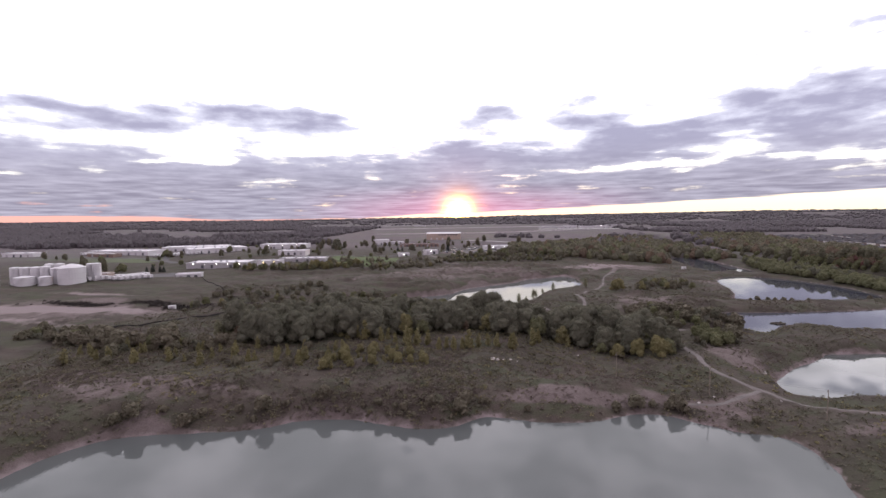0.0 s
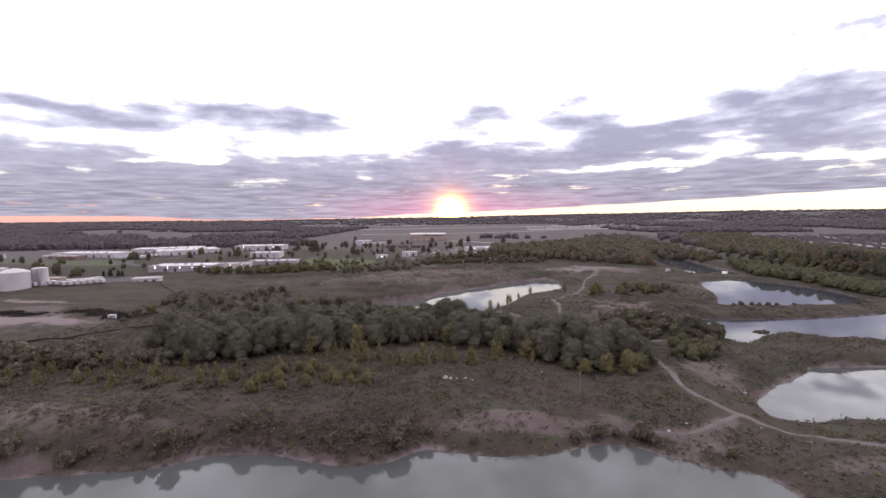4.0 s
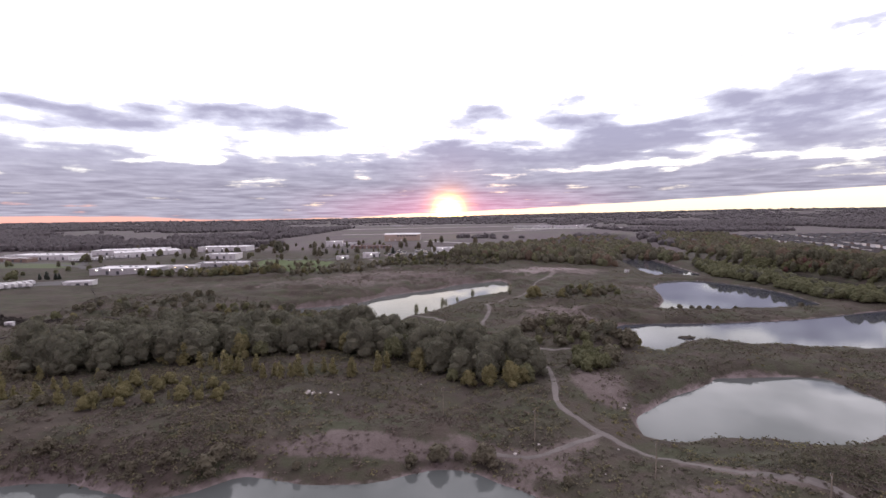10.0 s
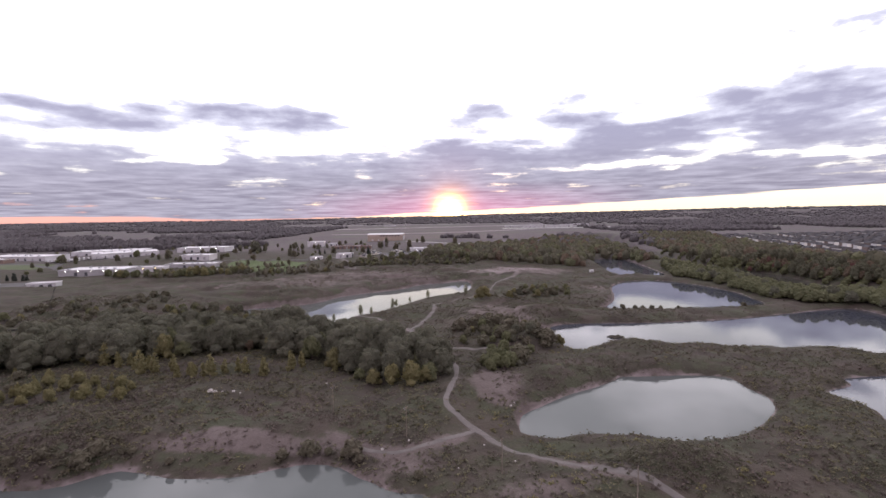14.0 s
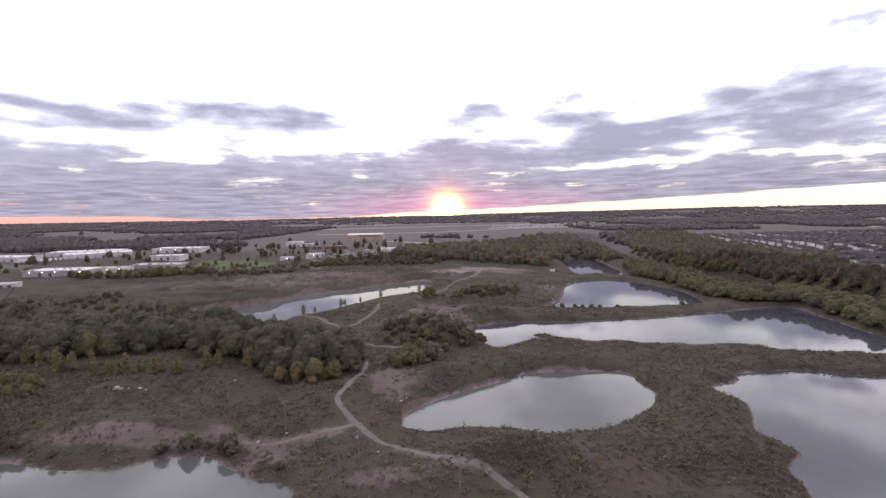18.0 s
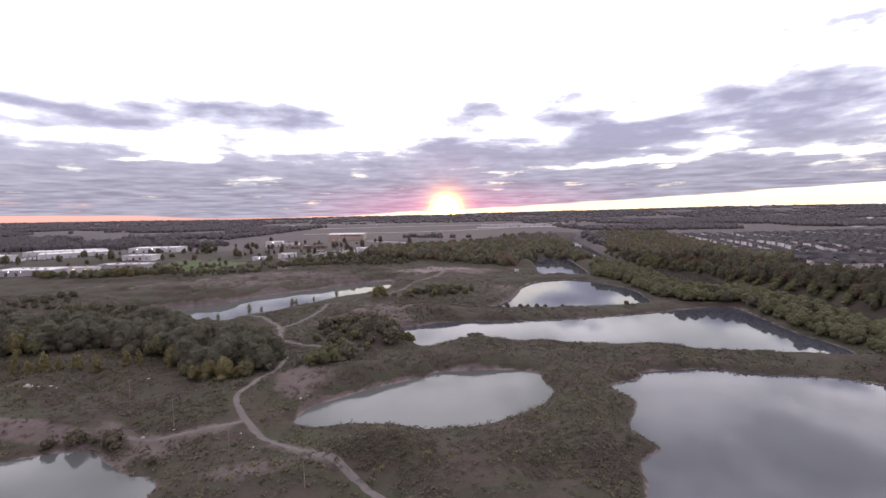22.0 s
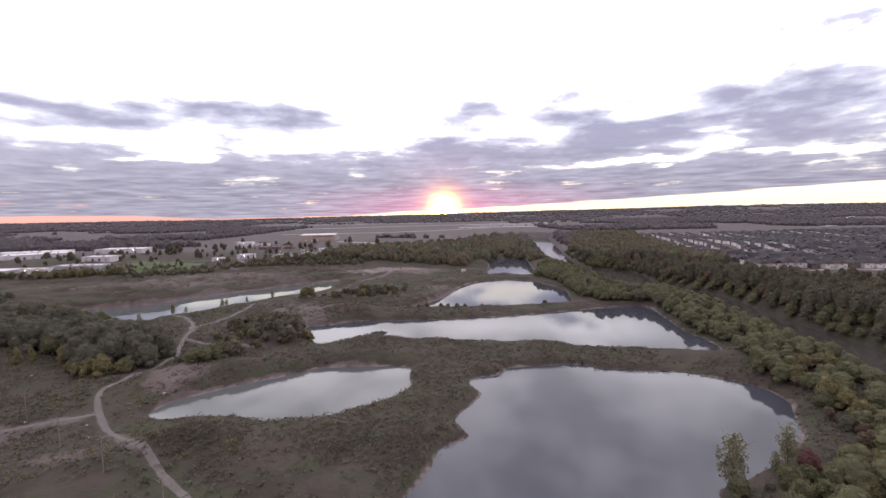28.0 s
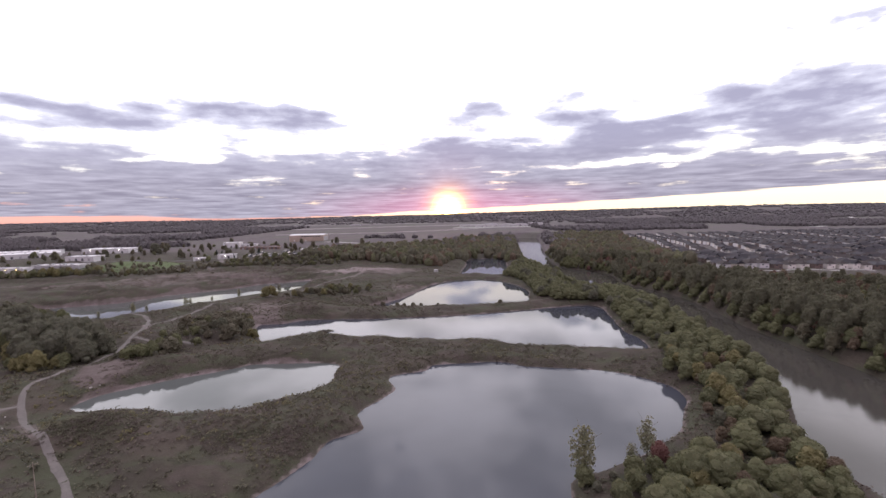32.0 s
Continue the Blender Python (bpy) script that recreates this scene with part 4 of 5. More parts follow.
for x, y in scatter([(-105, 160), (-70, 162), (-52, 172), (-70, 186), (-110, 182)], 5.5, 6):
    plant("gold" if RNG.random() < 0.55 else "sapling", x, y, RNG.uniform(0.4, 0.62), "yellow bushes on the slope")
for x, y in scatter([(-230, 160), (-120, 158), (-90, 186), (-160, 200), (-240, 198)], 9, 8):
    plant("sapling" if RNG.random() < 0.6 else "shrub", x, y, RNG.uniform(0.6, 1.1), "saplings on the west slope")
for x, y in scatter([(100, 365), (140, 368), (175, 388), (172, 415), (135, 402), (105, 382)], 9, 9):
    plant("shrub" if RNG.random() < 0.75 else "gold", x, y, RNG.uniform(0.5, 1.2), "bushes on the spoil ridge")
for x, y in scatter([(85, 250), (135, 240), (140, 275), (110, 300), (80, 290)], 8, 10):
    plant("shrub", x, y, RNG.uniform(0.6, 1.5), "bushes on the knoll")


# scrub and young trees on the benches and slopes round the quarry pond
slope_rows = []
for outline, gap, sd, mixk in (
        ([(-260, 470), (-200, 488), (-120, 505), (-60, 540), (-110, 548), (-200, 520), (-260, 500)], 10, 61, 0.45),
        ([(-120, 300), (-60, 285), (-20, 292), (-30, 312), (-110, 345), (-150, 330)], 8, 62, 0.5),
        ([(-250, 260), (-180, 285), (-150, 330), (-170, 380), (-250, 350)], 13, 63, 0.3),
        ([(-60, 560), (40, 580), (120, 610), (60, 640), (-60, 610)], 9, 64, 0.5),
        ([(85, 235), (130, 236), (150, 262), (120, 300), (84, 300), (78, 262)], 7.5, 65, 0.35),
        ([(132, 386), (185, 386), (192, 422), (150, 424)], 8, 66, 0.6)):
    for x, y in scatter(outline, gap, sd):
        r = RNG.random()
        kind = "shrub" if r > mixk else "bank" if r > mixk * 0.45 else "gold" if r > mixk * 0.25 else "willow"
        if near_track(np.array([x]), np.array([y]))[0] > 4:
            slope_rows.append((kind, x, y, RNG.uniform(0.7, 1.7) if kind == "shrub" else RNG.uniform(0.4, 0.8) * (0.7 if kind == "willow" else 1.0), 1.0))
joined_wood("slope_thicket", slope_rows, "scrub and young willows on the pit slopes")


def card_field(name, places, spread, size, per, material, label, seed, rise=0.5):
    """Weeds: loose tufts of a few small leaf clusters each, joined into one object."""
    rng = np.random.default_rng(seed)
    p = np.repeat(np.array(places), per, axis=0)
    off = rng.normal(0, 1, (len(p), 3)) * np.array((spread, spread, spread * 0.35))
    grow = np.repeat(rng.uniform(0.5, 1.4, len(places)), per)[:, None]
    c = p + off * grow + np.array((0, 0, rise)) * grow
    v, f = leaf_cards(c, rng.normal(0, 0.5, (len(c), 3)) + (0, 0, 1.6), size, rng)
    return tagged(new(name, mesh_of(name, v.tolist(), f.tolist(), material)), label, "weeds", kind="stuff")


def weed_places(n, seed, x0, x1, y0, y1, patch, lo, keep=2.2):
    rng = np.random.default_rng(seed)
    x, y = rng.uniform(x0, x1, n), rng.uniform(y0, y1, n)
    i, j = np.clip(np.searchsorted(GX, x), 0, len(GX) - 1), np.clip(np.searchsorted(GY, y), 0, len(GY) - 1)
    ok = (WET[j, i] > 0.9) & (ROAD[j, i] > keep) & (fbm(x, y, patch, 4, seed) > lo)
    return [(a, b, level_at(a, b)) for a, b in zip(x[ok], y[ok])]


M_SHRUB = foliage("brown_scrub_leaves", (0.114, 0.094, 0.072), (0.104, 0.088, 0.066), (0.126, 0.106, 0.080), 0.25)
M_WEED_OLIVE = foliage("olive_weeds", (0.104, 0.103, 0.062), (0.096, 0.092, 0.058), (0.120, 0.116, 0.070), 0.25)
M_WEED_BROWN = foliage("brown_weeds", (0.110, 0.090, 0.068), (0.100, 0.082, 0.064), (0.124, 0.102, 0.076), 0.25)
M_WEED_GOLD = foliage("golden_weeds", (0.120, 0.114, 0.055), (0.102, 0.100, 0.052), (0.150, 0.138, 0.070), 0.12)
card_field("olive_weeds", weed_places(30000, 11, -260, 400, 82, 380, 30, 0.46), 0.7, 0.42, 5, M_WEED_OLIVE, "olive weeds and grass tufts on rough ground", 1, 0.35)
card_field("brown_weeds", weed_places(15000, 12, -260, 400, 82, 380, 38, 0.48), 0.7, 0.42, 5, M_WEED_BROWN, "dry reddish-brown weeds on the pit banks", 2, 0.35)
card_field("golden_weeds", weed_places(12000, 13, -260, 330, 100, 260, 24, 0.55), 0.5, 0.34, 6, M_WEED_GOLD, "patches of yellow goldenrod and young willows", 3, 0.5)


def low_scrub(name, places, size, material, label, seed, cards=26):
    """Low bushes: loose domes of leaf clusters, joined into one object."""
    rng = np.random.default_rng(seed)
    q = np.repeat(np.array(places), cards, axis=0)
    s = np.repeat(size * rng.uniform(0.5, 1.6, len(places)), cards)[:, None]
    d = unit(rng.normal(0, 1, (len(q), 3)) * (1, 1, 0.7) + (0, 0, 0.6)) * rng.uniform(0.5, 1.05, (len(q), 1))
    v, f = leaf_cards(q + d * s * (1.15, 1.15, 0.75), d + (0, 0, 1.1), size * 0.27, rng)
    return tagged(new(name, mesh_of(name, v.tolist(), f.tolist(), material)), label, "scrub", kind="stuff")


low_scrub("olive_scrub", weed_places(7000, 14, -250, 330, 105, 300, 34, 0.50, 3.5), 0.7, F_SCRUB, "olive scrub scattered over the pit floor", 4)
low_scrub("brown_scrub", weed_places(2400, 15, -250, 330, 105, 300, 46, 0.54, 3.5), 0.65, M_SHRUB, "rust-brown scrub on the banks", 5)
low_scrub("ridge_scrub", weed_places(9000, 16, -260, 300, 300, 640, 40, 0.50, 4.0), 1.0, F_SCRUB, "scrub on the far pit slopes", 6)
low_scrub("golden_scrub", weed_places(1500, 17, -250, 300, 110, 260, 26, 0.60, 4.0), 1.1, F_GOLD, "yellow-green willow scrub", 7)
low_scrub("shore_scrub", [q for q in weed_places(14000, 18, -200, 500, 82, 520, 20, 0.40, 3.0) if wet_at(q[0], q[1]) < 6], 0.6, F_SCRUB, "low bushes fringing the shores", 8, 14)
MOUNDS = [(-52, 136, 22, 9), (-90, 134, 22, 8), (-140, 138, 20, 9), (140, 120, 18, 10), (-60, 160, 30, 14), (30, 158, 26, 8), (190, 122, 22, 14), (214, 118, 10, 14), (-200, 150, 30, 20)]
srng = np.random.default_rng(19)
dense = [(x + srng.normal(0, 0.5) * rx, y + srng.normal(0, 0.5) * ry) for x, y, rx, ry in MOUNDS for k in range(170)]
low_scrub("mound_scrub", [(x, y, level_at(x, y)) for x, y in dense if wet_at(x, y) > 1.5], 0.75, M_SHRUB, "dense brown scrub on the spoil mounds", 9)
slope = [(srng.uniform(-235, -20), srng.uniform(122, 202)) for k in range(5200)]
slope = [(x, y) for x, y in slope if y < 204 - 0.18 * max(0, x + 90) and wet_at(x, y) > 2.0 and float(fbm(np.array(x), np.array(y), 26, 3, 71)) > 0.44]
low_scrub("slope_brush", [(x, y, level_at(x, y)) for x, y in slope[0::3]], 1.15, M_SHRUB, "dense brown brush on the pond slope", 21)
low_scrub("slope_willows", [(x, y, level_at(x, y)) for x, y in slope[1::3]], 1.3, F_SCRUB, "olive brush on the pond slope", 22)
low_scrub("slope_goldenrod", [(x, y, level_at(x, y)) for x, y in slope[2::6]], 1.2, M_WEED_GOLD, "yellow-green young willows on the pond slope", 23)
hump = [(140 + srng.normal(0, 11), 121 + srng.normal(0, 5)) for k in range(260)] + [(205 + srng.normal(0, 12), 122 + srng.normal(0, 10)) for k in range(160)]
low_scrub("hump_scrub", [(x, y, level_at(x, y)) for x, y in hump if wet_at(x, y) > 1.5], 0.95, M_WEED_OLIVE, "green scrub covering a spoil hump", 10)


def far_woods(name, places, size, material, label, seed, cards=10, tall=1.25, fine=False):
    """Distant woodland: many leafy lumps joined into one object."""
    rng = np.random.default_rng(seed)
    vs, fs, base = [], [], 0
    v0, f0 = (ICO_V, np.array(ICO_F)) if fine else (ICO1_V, ICO1_F)
    for x, y in places:
        s = size * rng.uniform(0.55, 1.35)
        h = s * tall * rng.uniform(0.75, 1.25)
        z = level_at(x, y) + h * 0.5
        p = v0 * (1 + rng.normal(0, 0.10, (len(v0), 1))) * (s, s, h) + (x, y, z)
        vs.append(p)
        fs += (f0 + base).tolist()
        base += len(p)
        if cards:
            d = unit(rng.normal(0, 1, (cards, 3)) + (0, -0.3, 0.6))
            v, f = leaf_cards(d * (s, s, h) * 1.02 + (x, y, z), d, s * 0.22, rng)
            vs.append(v)
            fs += (f + base).tolist()
            base += len(v)
    return tagged(new(name, mesh_of(name, np.concatenate(vs).tolist(), fs, material)), label, "woods", kind="stuff")


CENTRE_WOOD = [(40, 655), (110, 640), (200, 622), (262, 590), (284, 660), (330, 672), (394, 655), (402, 790), (446, 1080), (330, 1090), (230, 960), (150, 860), (60, 780)]
EAST_WOOD = [(462, 612), (548, 560), (560, 500), (574, 492), (606, 640), (662, 860), (700, 1000), (720, 1110), (560, 1150), (520, 1010), (470, 790)]
SLOPE_SCRUB = [(-260, 470), (-130, 520), (-60, 560), (60, 590), (110, 620), (40, 650), (-100, 600), (-260, 560)]
for wood, outline, gap, seed in (("centre_wood", CENTRE_WOOD, 9.4, 21), ("east_wood", EAST_WOOD, 9.4, 22)):
    spots, kinds = scatter(outline, gap, seed), np.random.default_rng(seed)
    draw = kinds.random(len(spots))
    for lo, hi, leaf, look_ in ((0.0, 0.60, F_MIXED, "dense green river woods"), (0.60, 0.74, F_RUST, "rust-brown trees in the river woods"), (0.74, 1.0, F_RIVER, "yellow-green trees in the river woods")):
        some = [q for q, r in zip(spots, draw) if lo <= r < hi]
        far_woods(wood, some, 5.4, leaf, look_, seed + int(10 * hi), 34, 1.25, True)
far_woods("slope_scrub", scatter(SLOPE_SCRUB, 13, 23), 2.6, F_SCRUB, "scrub along the old pit edge", 7, 16)


def far_places(n, seed, test):
    rng = np.random.default_rng(seed)
    y = 900 + 3900 * rng.random(n * 8) ** 0.9
    x = rng.uniform(-1.25, 1.25, n * 8) * (y + 200)
    f = fbm(x, y, 420, 3, 61)
    return [(float(a), float(b)) for a, b, c in zip(x, y, f) if test(a, b, c) and (b > 1290 or wet_at(a, b) > 8)][:n]


def open_land(x, y):
    """Fields, the airfield and built land that stay free of woods."""
    return (-430 < x < 620 and 1150 < y < 2750) or (x < 60 and x > -760 and y < 1180) or (560 < x < 1700 and y < 1330)


far_woods("far_woods", far_places(12500, 31, lambda x, y, f: not open_land(x, y) and f > 0.43 and y < 2600), 8.0, F_FAR_HAZED, "bands of dark woods across the plain", 8, 5, 0.95)
far_woods("horizon_woods", far_places(11000, 32, lambda x, y, f: not open_land(x, y) and f > 0.38 and y > 2400), 13.0, F_FAR_HAZED, "wooded hills on the horizon", 9, 0, 0.5)

# ---- built things ----
def box(bm, x0, x1, y0, y1, z0, z1):
    v = [bm.verts.new(c) for c in ((x0, y0, z0), (x1, y0, z0), (x1, y1, z0), (x0, y1, z0), (x0, y0, z1), (x1, y0, z1), (x1, y1, z1), (x0, y1, z1))]
    for f in ((3, 2, 1, 0), (4, 5, 6, 7), (0, 1, 5, 4), (1, 2, 6, 5), (2, 3, 7, 6), (3, 0, 4, 7)):
        bm.faces.new([v[k] for k in f])


def drum(bm, x, y, z0, z1, r0, r1, n=20, cap=True):
    lo = [bm.verts.new((x + r0 * math.cos(6.28318 * k / n), y + r0 * math.sin(6.28318 * k / n), z0)) for k in range(n)]
    hi = [bm.verts.new((x + r1 * math.cos(6.28318 * k / n), y + r1 * math.sin(6.28318 * k / n), z1)) for k in range(n)]
    for k in range(n):
        bm.faces.new((lo[k], lo[(k + 1) % n], hi[(k + 1) % n], hi[k]))
    if cap:
        bm.faces.new(hi)


def mesh_data(name, bm, material):
    me = bpy.data.meshes.new(name)
    bm.normal_update()
    bm.to_mesh(me)
    bm.free()
    me.materials.append(material)
    return me


def part(name, bm, material, parent, label=""):
    ob = new(name, mesh_data(name, bm, material))
    ob.parent = parent
    return tagged(ob, label)


def boxes(*rows):
    bm = bmesh.new()
    for r in rows:
        box(bm, *r)
    return bm


def thing(name, label, category, group=""):
    ob = new(name)
    return tagged(ob, label, category, group)


def stand(ob, x, y, turn=0.0, sink=0.3, s=1.0):
    ob.matrix_basis = Matrix.LocRotScale((x, y, level_at(x, y) - sink), Euler((0, 0, radians(turn))), (s, s, s))
    return ob


M_WHITE = plain("white_cladding", (0.52, 0.51, 0.52), 0.6, 0, 0.14, 0.6)
M_ROOF = plain("pale_membrane_roof", (0.60, 0.59, 0.60), 0.8, 0, 0.16, 0.4)
M_GREY = plain("grey_cladding", (0.34, 0.33, 0.34), 0.6, 0, 0.2, 0.6)
M_DARK = plain("dark_door", (0.07, 0.07, 0.08), 0.5, 0, 0.3, 0.8)
M_BRICK = plain("brown_brick", (0.21, 0.15, 0.125), 0.9, 0, 0.25, 1.2)
M_TAN = plain("tan_cladding", (0.36, 0.29, 0.24), 0.75, 0, 0.2, 0.6)
M_STEEL = plain("galvanised_steel", (0.42, 0.43, 0.45), 0.4, 0.7, 0.2, 2)
M_ASPHALT = plain("asphalt", (0.085, 0.08, 0.082), 0.9, 0, 0.3, 0.5)
M_CONCRETE = plain("pale_concrete", (0.33, 0.32, 0.31), 0.9, 0, 0.2, 0.3)
M_WOOD = plain("weathered_pole_wood", (0.24, 0.20, 0.165), 0.9, 0, 0.35, 4)
M_WIRE = plain("wire", (0.09, 0.09, 0.095), 0.5, 0.5, 0.1, 1)
M_RUBBER = plain("tyre_rubber", (0.03, 0.03, 0.03), 0.9, 0, 0.2, 4)
M_GLASS = plain("dusky_window_glass", (0.05, 0.055, 0.07), 0.12, 0, 0.2, 1, 0.6)
M_FENCE = plain("black_silt_cloth", (0.035, 0.034, 0.036), 0.9, 0, 0.3, 0.5)
M_STONE = plain("pale_rubble", (0.42, 0.39, 0.37), 0.9, 0, 0.3, 1.5)


def lamp_material(name, c, strength):
    k = Mat(name, 0.4)
    k.colour(tuple(0.8 * v for v in c))
    k.b.inputs["Emission Color"].default_value = (*c, 1)
    k.b.inputs["Emission Strength"].default_value = strength
    return k.m


M_LAMP = lamp_material("white_floodlight", (1.0, 0.96, 0.88), 14.0)
M_AMBER = lamp_material("amber_lamp", (1.0, 0.72, 0.32), 9.0)


HALLS = []


def warehouse(name, label, x, y, w, d, h, turn=0.0, wall=M_WHITE, roof=M_ROOF, doors=5, units=4, lamps=0, group="", lamp=M_LAMP):
    """A flat-roofed hall: walls, a roof with its parapet, dock doors, roof units and wall lamps."""
    HALLS.append((x, y, max(w, d) / 2 + 6))
    h *= 0.8
    ob = thing(name, label, "building", group)
    part("wall", boxes((-w / 2, w / 2, -d / 2, d / 2, -3, h)), wall, ob)
    e = 0.4
    part("roof", boxes((-w / 2 - e, w / 2 + e, -d / 2 - e, d / 2 + e, h + 0.004, h + 0.35)), roof, ob, "pale flat roof")
    bm = boxes((-w / 2 - e, w / 2 + e, -d / 2 - e, -d / 2, h + 0.354, h + 1.0), (-w / 2 - e, w / 2 + e, d / 2, d / 2 + e, h + 0.354, h + 1.0),
               (-w / 2 - e, -w / 2, -d / 2 + 0.01, d / 2 - 0.01, h + 0.354, h + 1.0), (w / 2, w / 2 + e, -d / 2 + 0.01, d / 2 - 0.01, h + 0.354, h + 1.0))
    part("parapet", bm, wall, ob)
    for k in range(doors):
        px = -w / 2 + w * (k + 0.7) / (doors + 0.4)
        part("dock_door", boxes((px - 1.6, px + 1.6, -d / 2 - 0.12, -d / 2 - 0.004, 0.2, min(4.2, h - 1))), M_DARK if k % 3 else M_GREY, ob)
    for k in range(units):
        px, py = -w * 0.4 + w * 0.8 * ((k * 0.618) % 1), -d * 0.3 + d * 0.6 * ((k * 0.377) % 1)
        part("roof_unit", boxes((px - 1.4, px + 1.4, py - 1.1, py + 1.1, h + 0.354, h + 2.0)), M_STEEL, ob)
    for k in range(lamps):
        px = -w / 2 + w * (k + 0.6) / (lamps + 0.2)
        bm = bmesh.new()
        bmesh.ops.create_icosphere(bm, subdivisions=1, radius=0.42, matrix=Matrix.Translation((px, -d / 2 - 0.6, h - 0.9)))
        part("wall_lamp", bm, lamp, ob, "lit wall lamp")
    return stand(ob, x, y, turn)


warehouse("warehouse", "long white warehouse with a pale flat roof", -600, 690, 110, 40, 8, -6, doors=8, units=6, group="industrial halls")
warehouse("warehouse", "white warehouse with a brown brick office front", -600, 640, 46, 16, 6, -6, wall=M_BRICK, doors=3, units=2, group="industrial halls")
warehouse("warehouse", "large white warehouse stepping back along the road", -470, 730, 90, 60, 9, 38, doors=8, units=7, group="industrial halls")
warehouse("warehouse", "large white warehouse behind a loading yard", -545, 800, 110, 50, 9, 20, doors=8, units=6, group="industrial halls")
warehouse("warehouse", "low grey warehouse with lit wall lamps", -345, 520, 74, 34, 8, 4, wall=M_GREY, doors=6, units=5, lamps=5, group="industrial halls")
warehouse("warehouse", "white hall with bright floodlights", -372, 800, 84, 40, 10, 3, doors=5, units=4, lamps=3, group="industrial halls")
warehouse("warehouse", "white hall beside the playing field", -300, 650, 42, 26, 8, 3, doors=4, units=3, group="industrial halls")
warehouse("school_building", "low grey school building with flat roofs", -248, 548, 60, 20, 6, 3, wall=M_GREY, doors=4, units=5, group="industrial halls")
warehouse("school_building", "small white annex with amber lamps", -282, 520, 30, 14, 5.5, 3, doors=2, units=2, lamps=2, group="industrial halls", lamp=M_AMBER)
warehouse("loading_shed", "open pale loading shed beside the truck lot", -335, 434, 24, 12, 4.5, 18, doors=3, units=0, group="industrial halls")
warehouse("warehouse", "distant white warehouse among trees", -730, 640, 50, 24, 7, 0, doors=4, units=2, group="industrial halls")
warehouse("warehouse", "white farm supply hall with a stepped roof", -212, 950, 34, 26, 13, 8, doors=3, units=1, lamps=1, group="industrial halls")
warehouse("warehouse", "low white annex of the farm supply hall", -182, 962, 38, 18, 6, 8, doors=3, units=1, group="industrial halls")
warehouse("clubhouse", "pale house-like hall beside the yard", -84, 668, 24, 16, 7, 4, doors=2, units=1, lamps=1, group="industrial halls")
warehouse("clubhouse", "small pale clubhouse by the playing field", -128, 668, 18, 12, 5, 10, doors=2, units=1, lamps=1, group="industrial halls")
warehouse("workshop", "white vehicle workshop in a scrapyard", 30, 760, 46, 24, 8, 12, doors=4, units=2, lamps=2, group="industrial halls")
warehouse("storage_row", "dark row of storage units with white doors", 124, 706, 58, 12, 6, -14, wall=M_DARK, doors=9, units=2, group="industrial halls")
warehouse("storage_row", "low storage units with a pale roof", 98, 740, 34, 14, 6, -14, wall=M_DARK, doors=4, units=2, group="industrial halls")
warehouse("barracks", "brown brick terrace with pale garage doors", -120, 880, 80, 12, 7, 2, wall=M_BRICK, doors=9, units=0, group="industrial halls")
warehouse("factory", "small beige works building with amber lamps", -420, 420, 16, 10, 7, 0, wall=M_TAN, doors=2, units=1, lamps=1, group="industrial halls", lamp=M_AMBER)


def hangar():
    ob = thing("aircraft_hangar", "huge tan aircraft hangar with a row of high windows", "hangar")
    w, d, h = 84, 46, 15
    part("wall", boxes((-w / 2, w / 2, -d / 2, d / 2, -3, h)), M_TAN, ob)
    bm = bmesh.new()
    a = [bm.verts.new((sx * (w / 2 + 0.6), sy, z)) for sx in (-1, 1) for sy, z in ((-d / 2 - 0.6, h + 0.01), (0, h + 2.6), (d / 2 + 0.6, h + 0.01))]
    for f in ((0, 3, 4, 1), (1, 4, 5, 2), (0, 1, 2), (5, 4, 3), (0, 2, 5, 3)):
        bm.faces.new([a[k] for k in f])
    part("roof", bm, M_ROOF, ob, "pale low-pitched roof")
    for k in range(7):
        px = -w * 0.12 + k * 7.0
        part("window", boxes((px - 2.2, px + 2.2, -d / 2 - 0.1, -d / 2 - 0.004, h - 4.2, h - 1.6)), M_GLASS, ob)
    part("sliding_door", boxes((w / 2 + 0.004, w / 2 + 0.15, -d * 0.4, d * 0.4, 0, h - 3)), M_GREY, ob)
    for k in range(3):
        part("entry_door", boxes((-30 + 14 * k - 1.5, -30 + 14 * k + 1.5, -d / 2 - 0.1, -d / 2 - 0.004, 0.2, 4)), M_WHITE, ob)
    stand(ob, -74, 1062)


hangar()


def control_tower():
    ob = thing("control_tower", "slim pale airport control tower", "tower")
    bm = bmesh.new()
    drum(bm, 0, 0, -2, 18, 4.2, 3.6, 8)
    part("shaft", bm, M_CONCRETE, ob)
    bm = bmesh.new()
    drum(bm, 0, 0, 18.01, 22, 5.0, 6.0, 8)
    part("cab", bm, M_GLASS, ob, "dark glazed cab")
    bm = bmesh.new()
    drum(bm, 0, 0, 22.01, 23, 6.4, 6.0, 8)
    part("roof", bm, M_ROOF, ob)
    stand(ob, -160, 2470)


control_tower()
for k, (x, y, w, d, h) in enumerate(((360, 1950, 50, 30, 10), (420, 1985, 60, 26, 8), (486, 2010, 54, 30, 12), (550, 1960, 70, 24, 8), (618, 1990, 56, 30, 11), (690, 2020, 64, 34, 13),
                                     (440, 1880, 80, 18, 7), (540, 1860, 90, 18, 7), (640, 1890, 60, 20, 9), (-250, 2480, 60, 20, 7), (1050, 2250, 90, 40, 14))):
    warehouse("terminal_building", "pale airport building on the apron", x, y, w, d, h, 0, doors=4, units=2, lamps=1 if k in (0, 4) else 0, group="airport buildings")


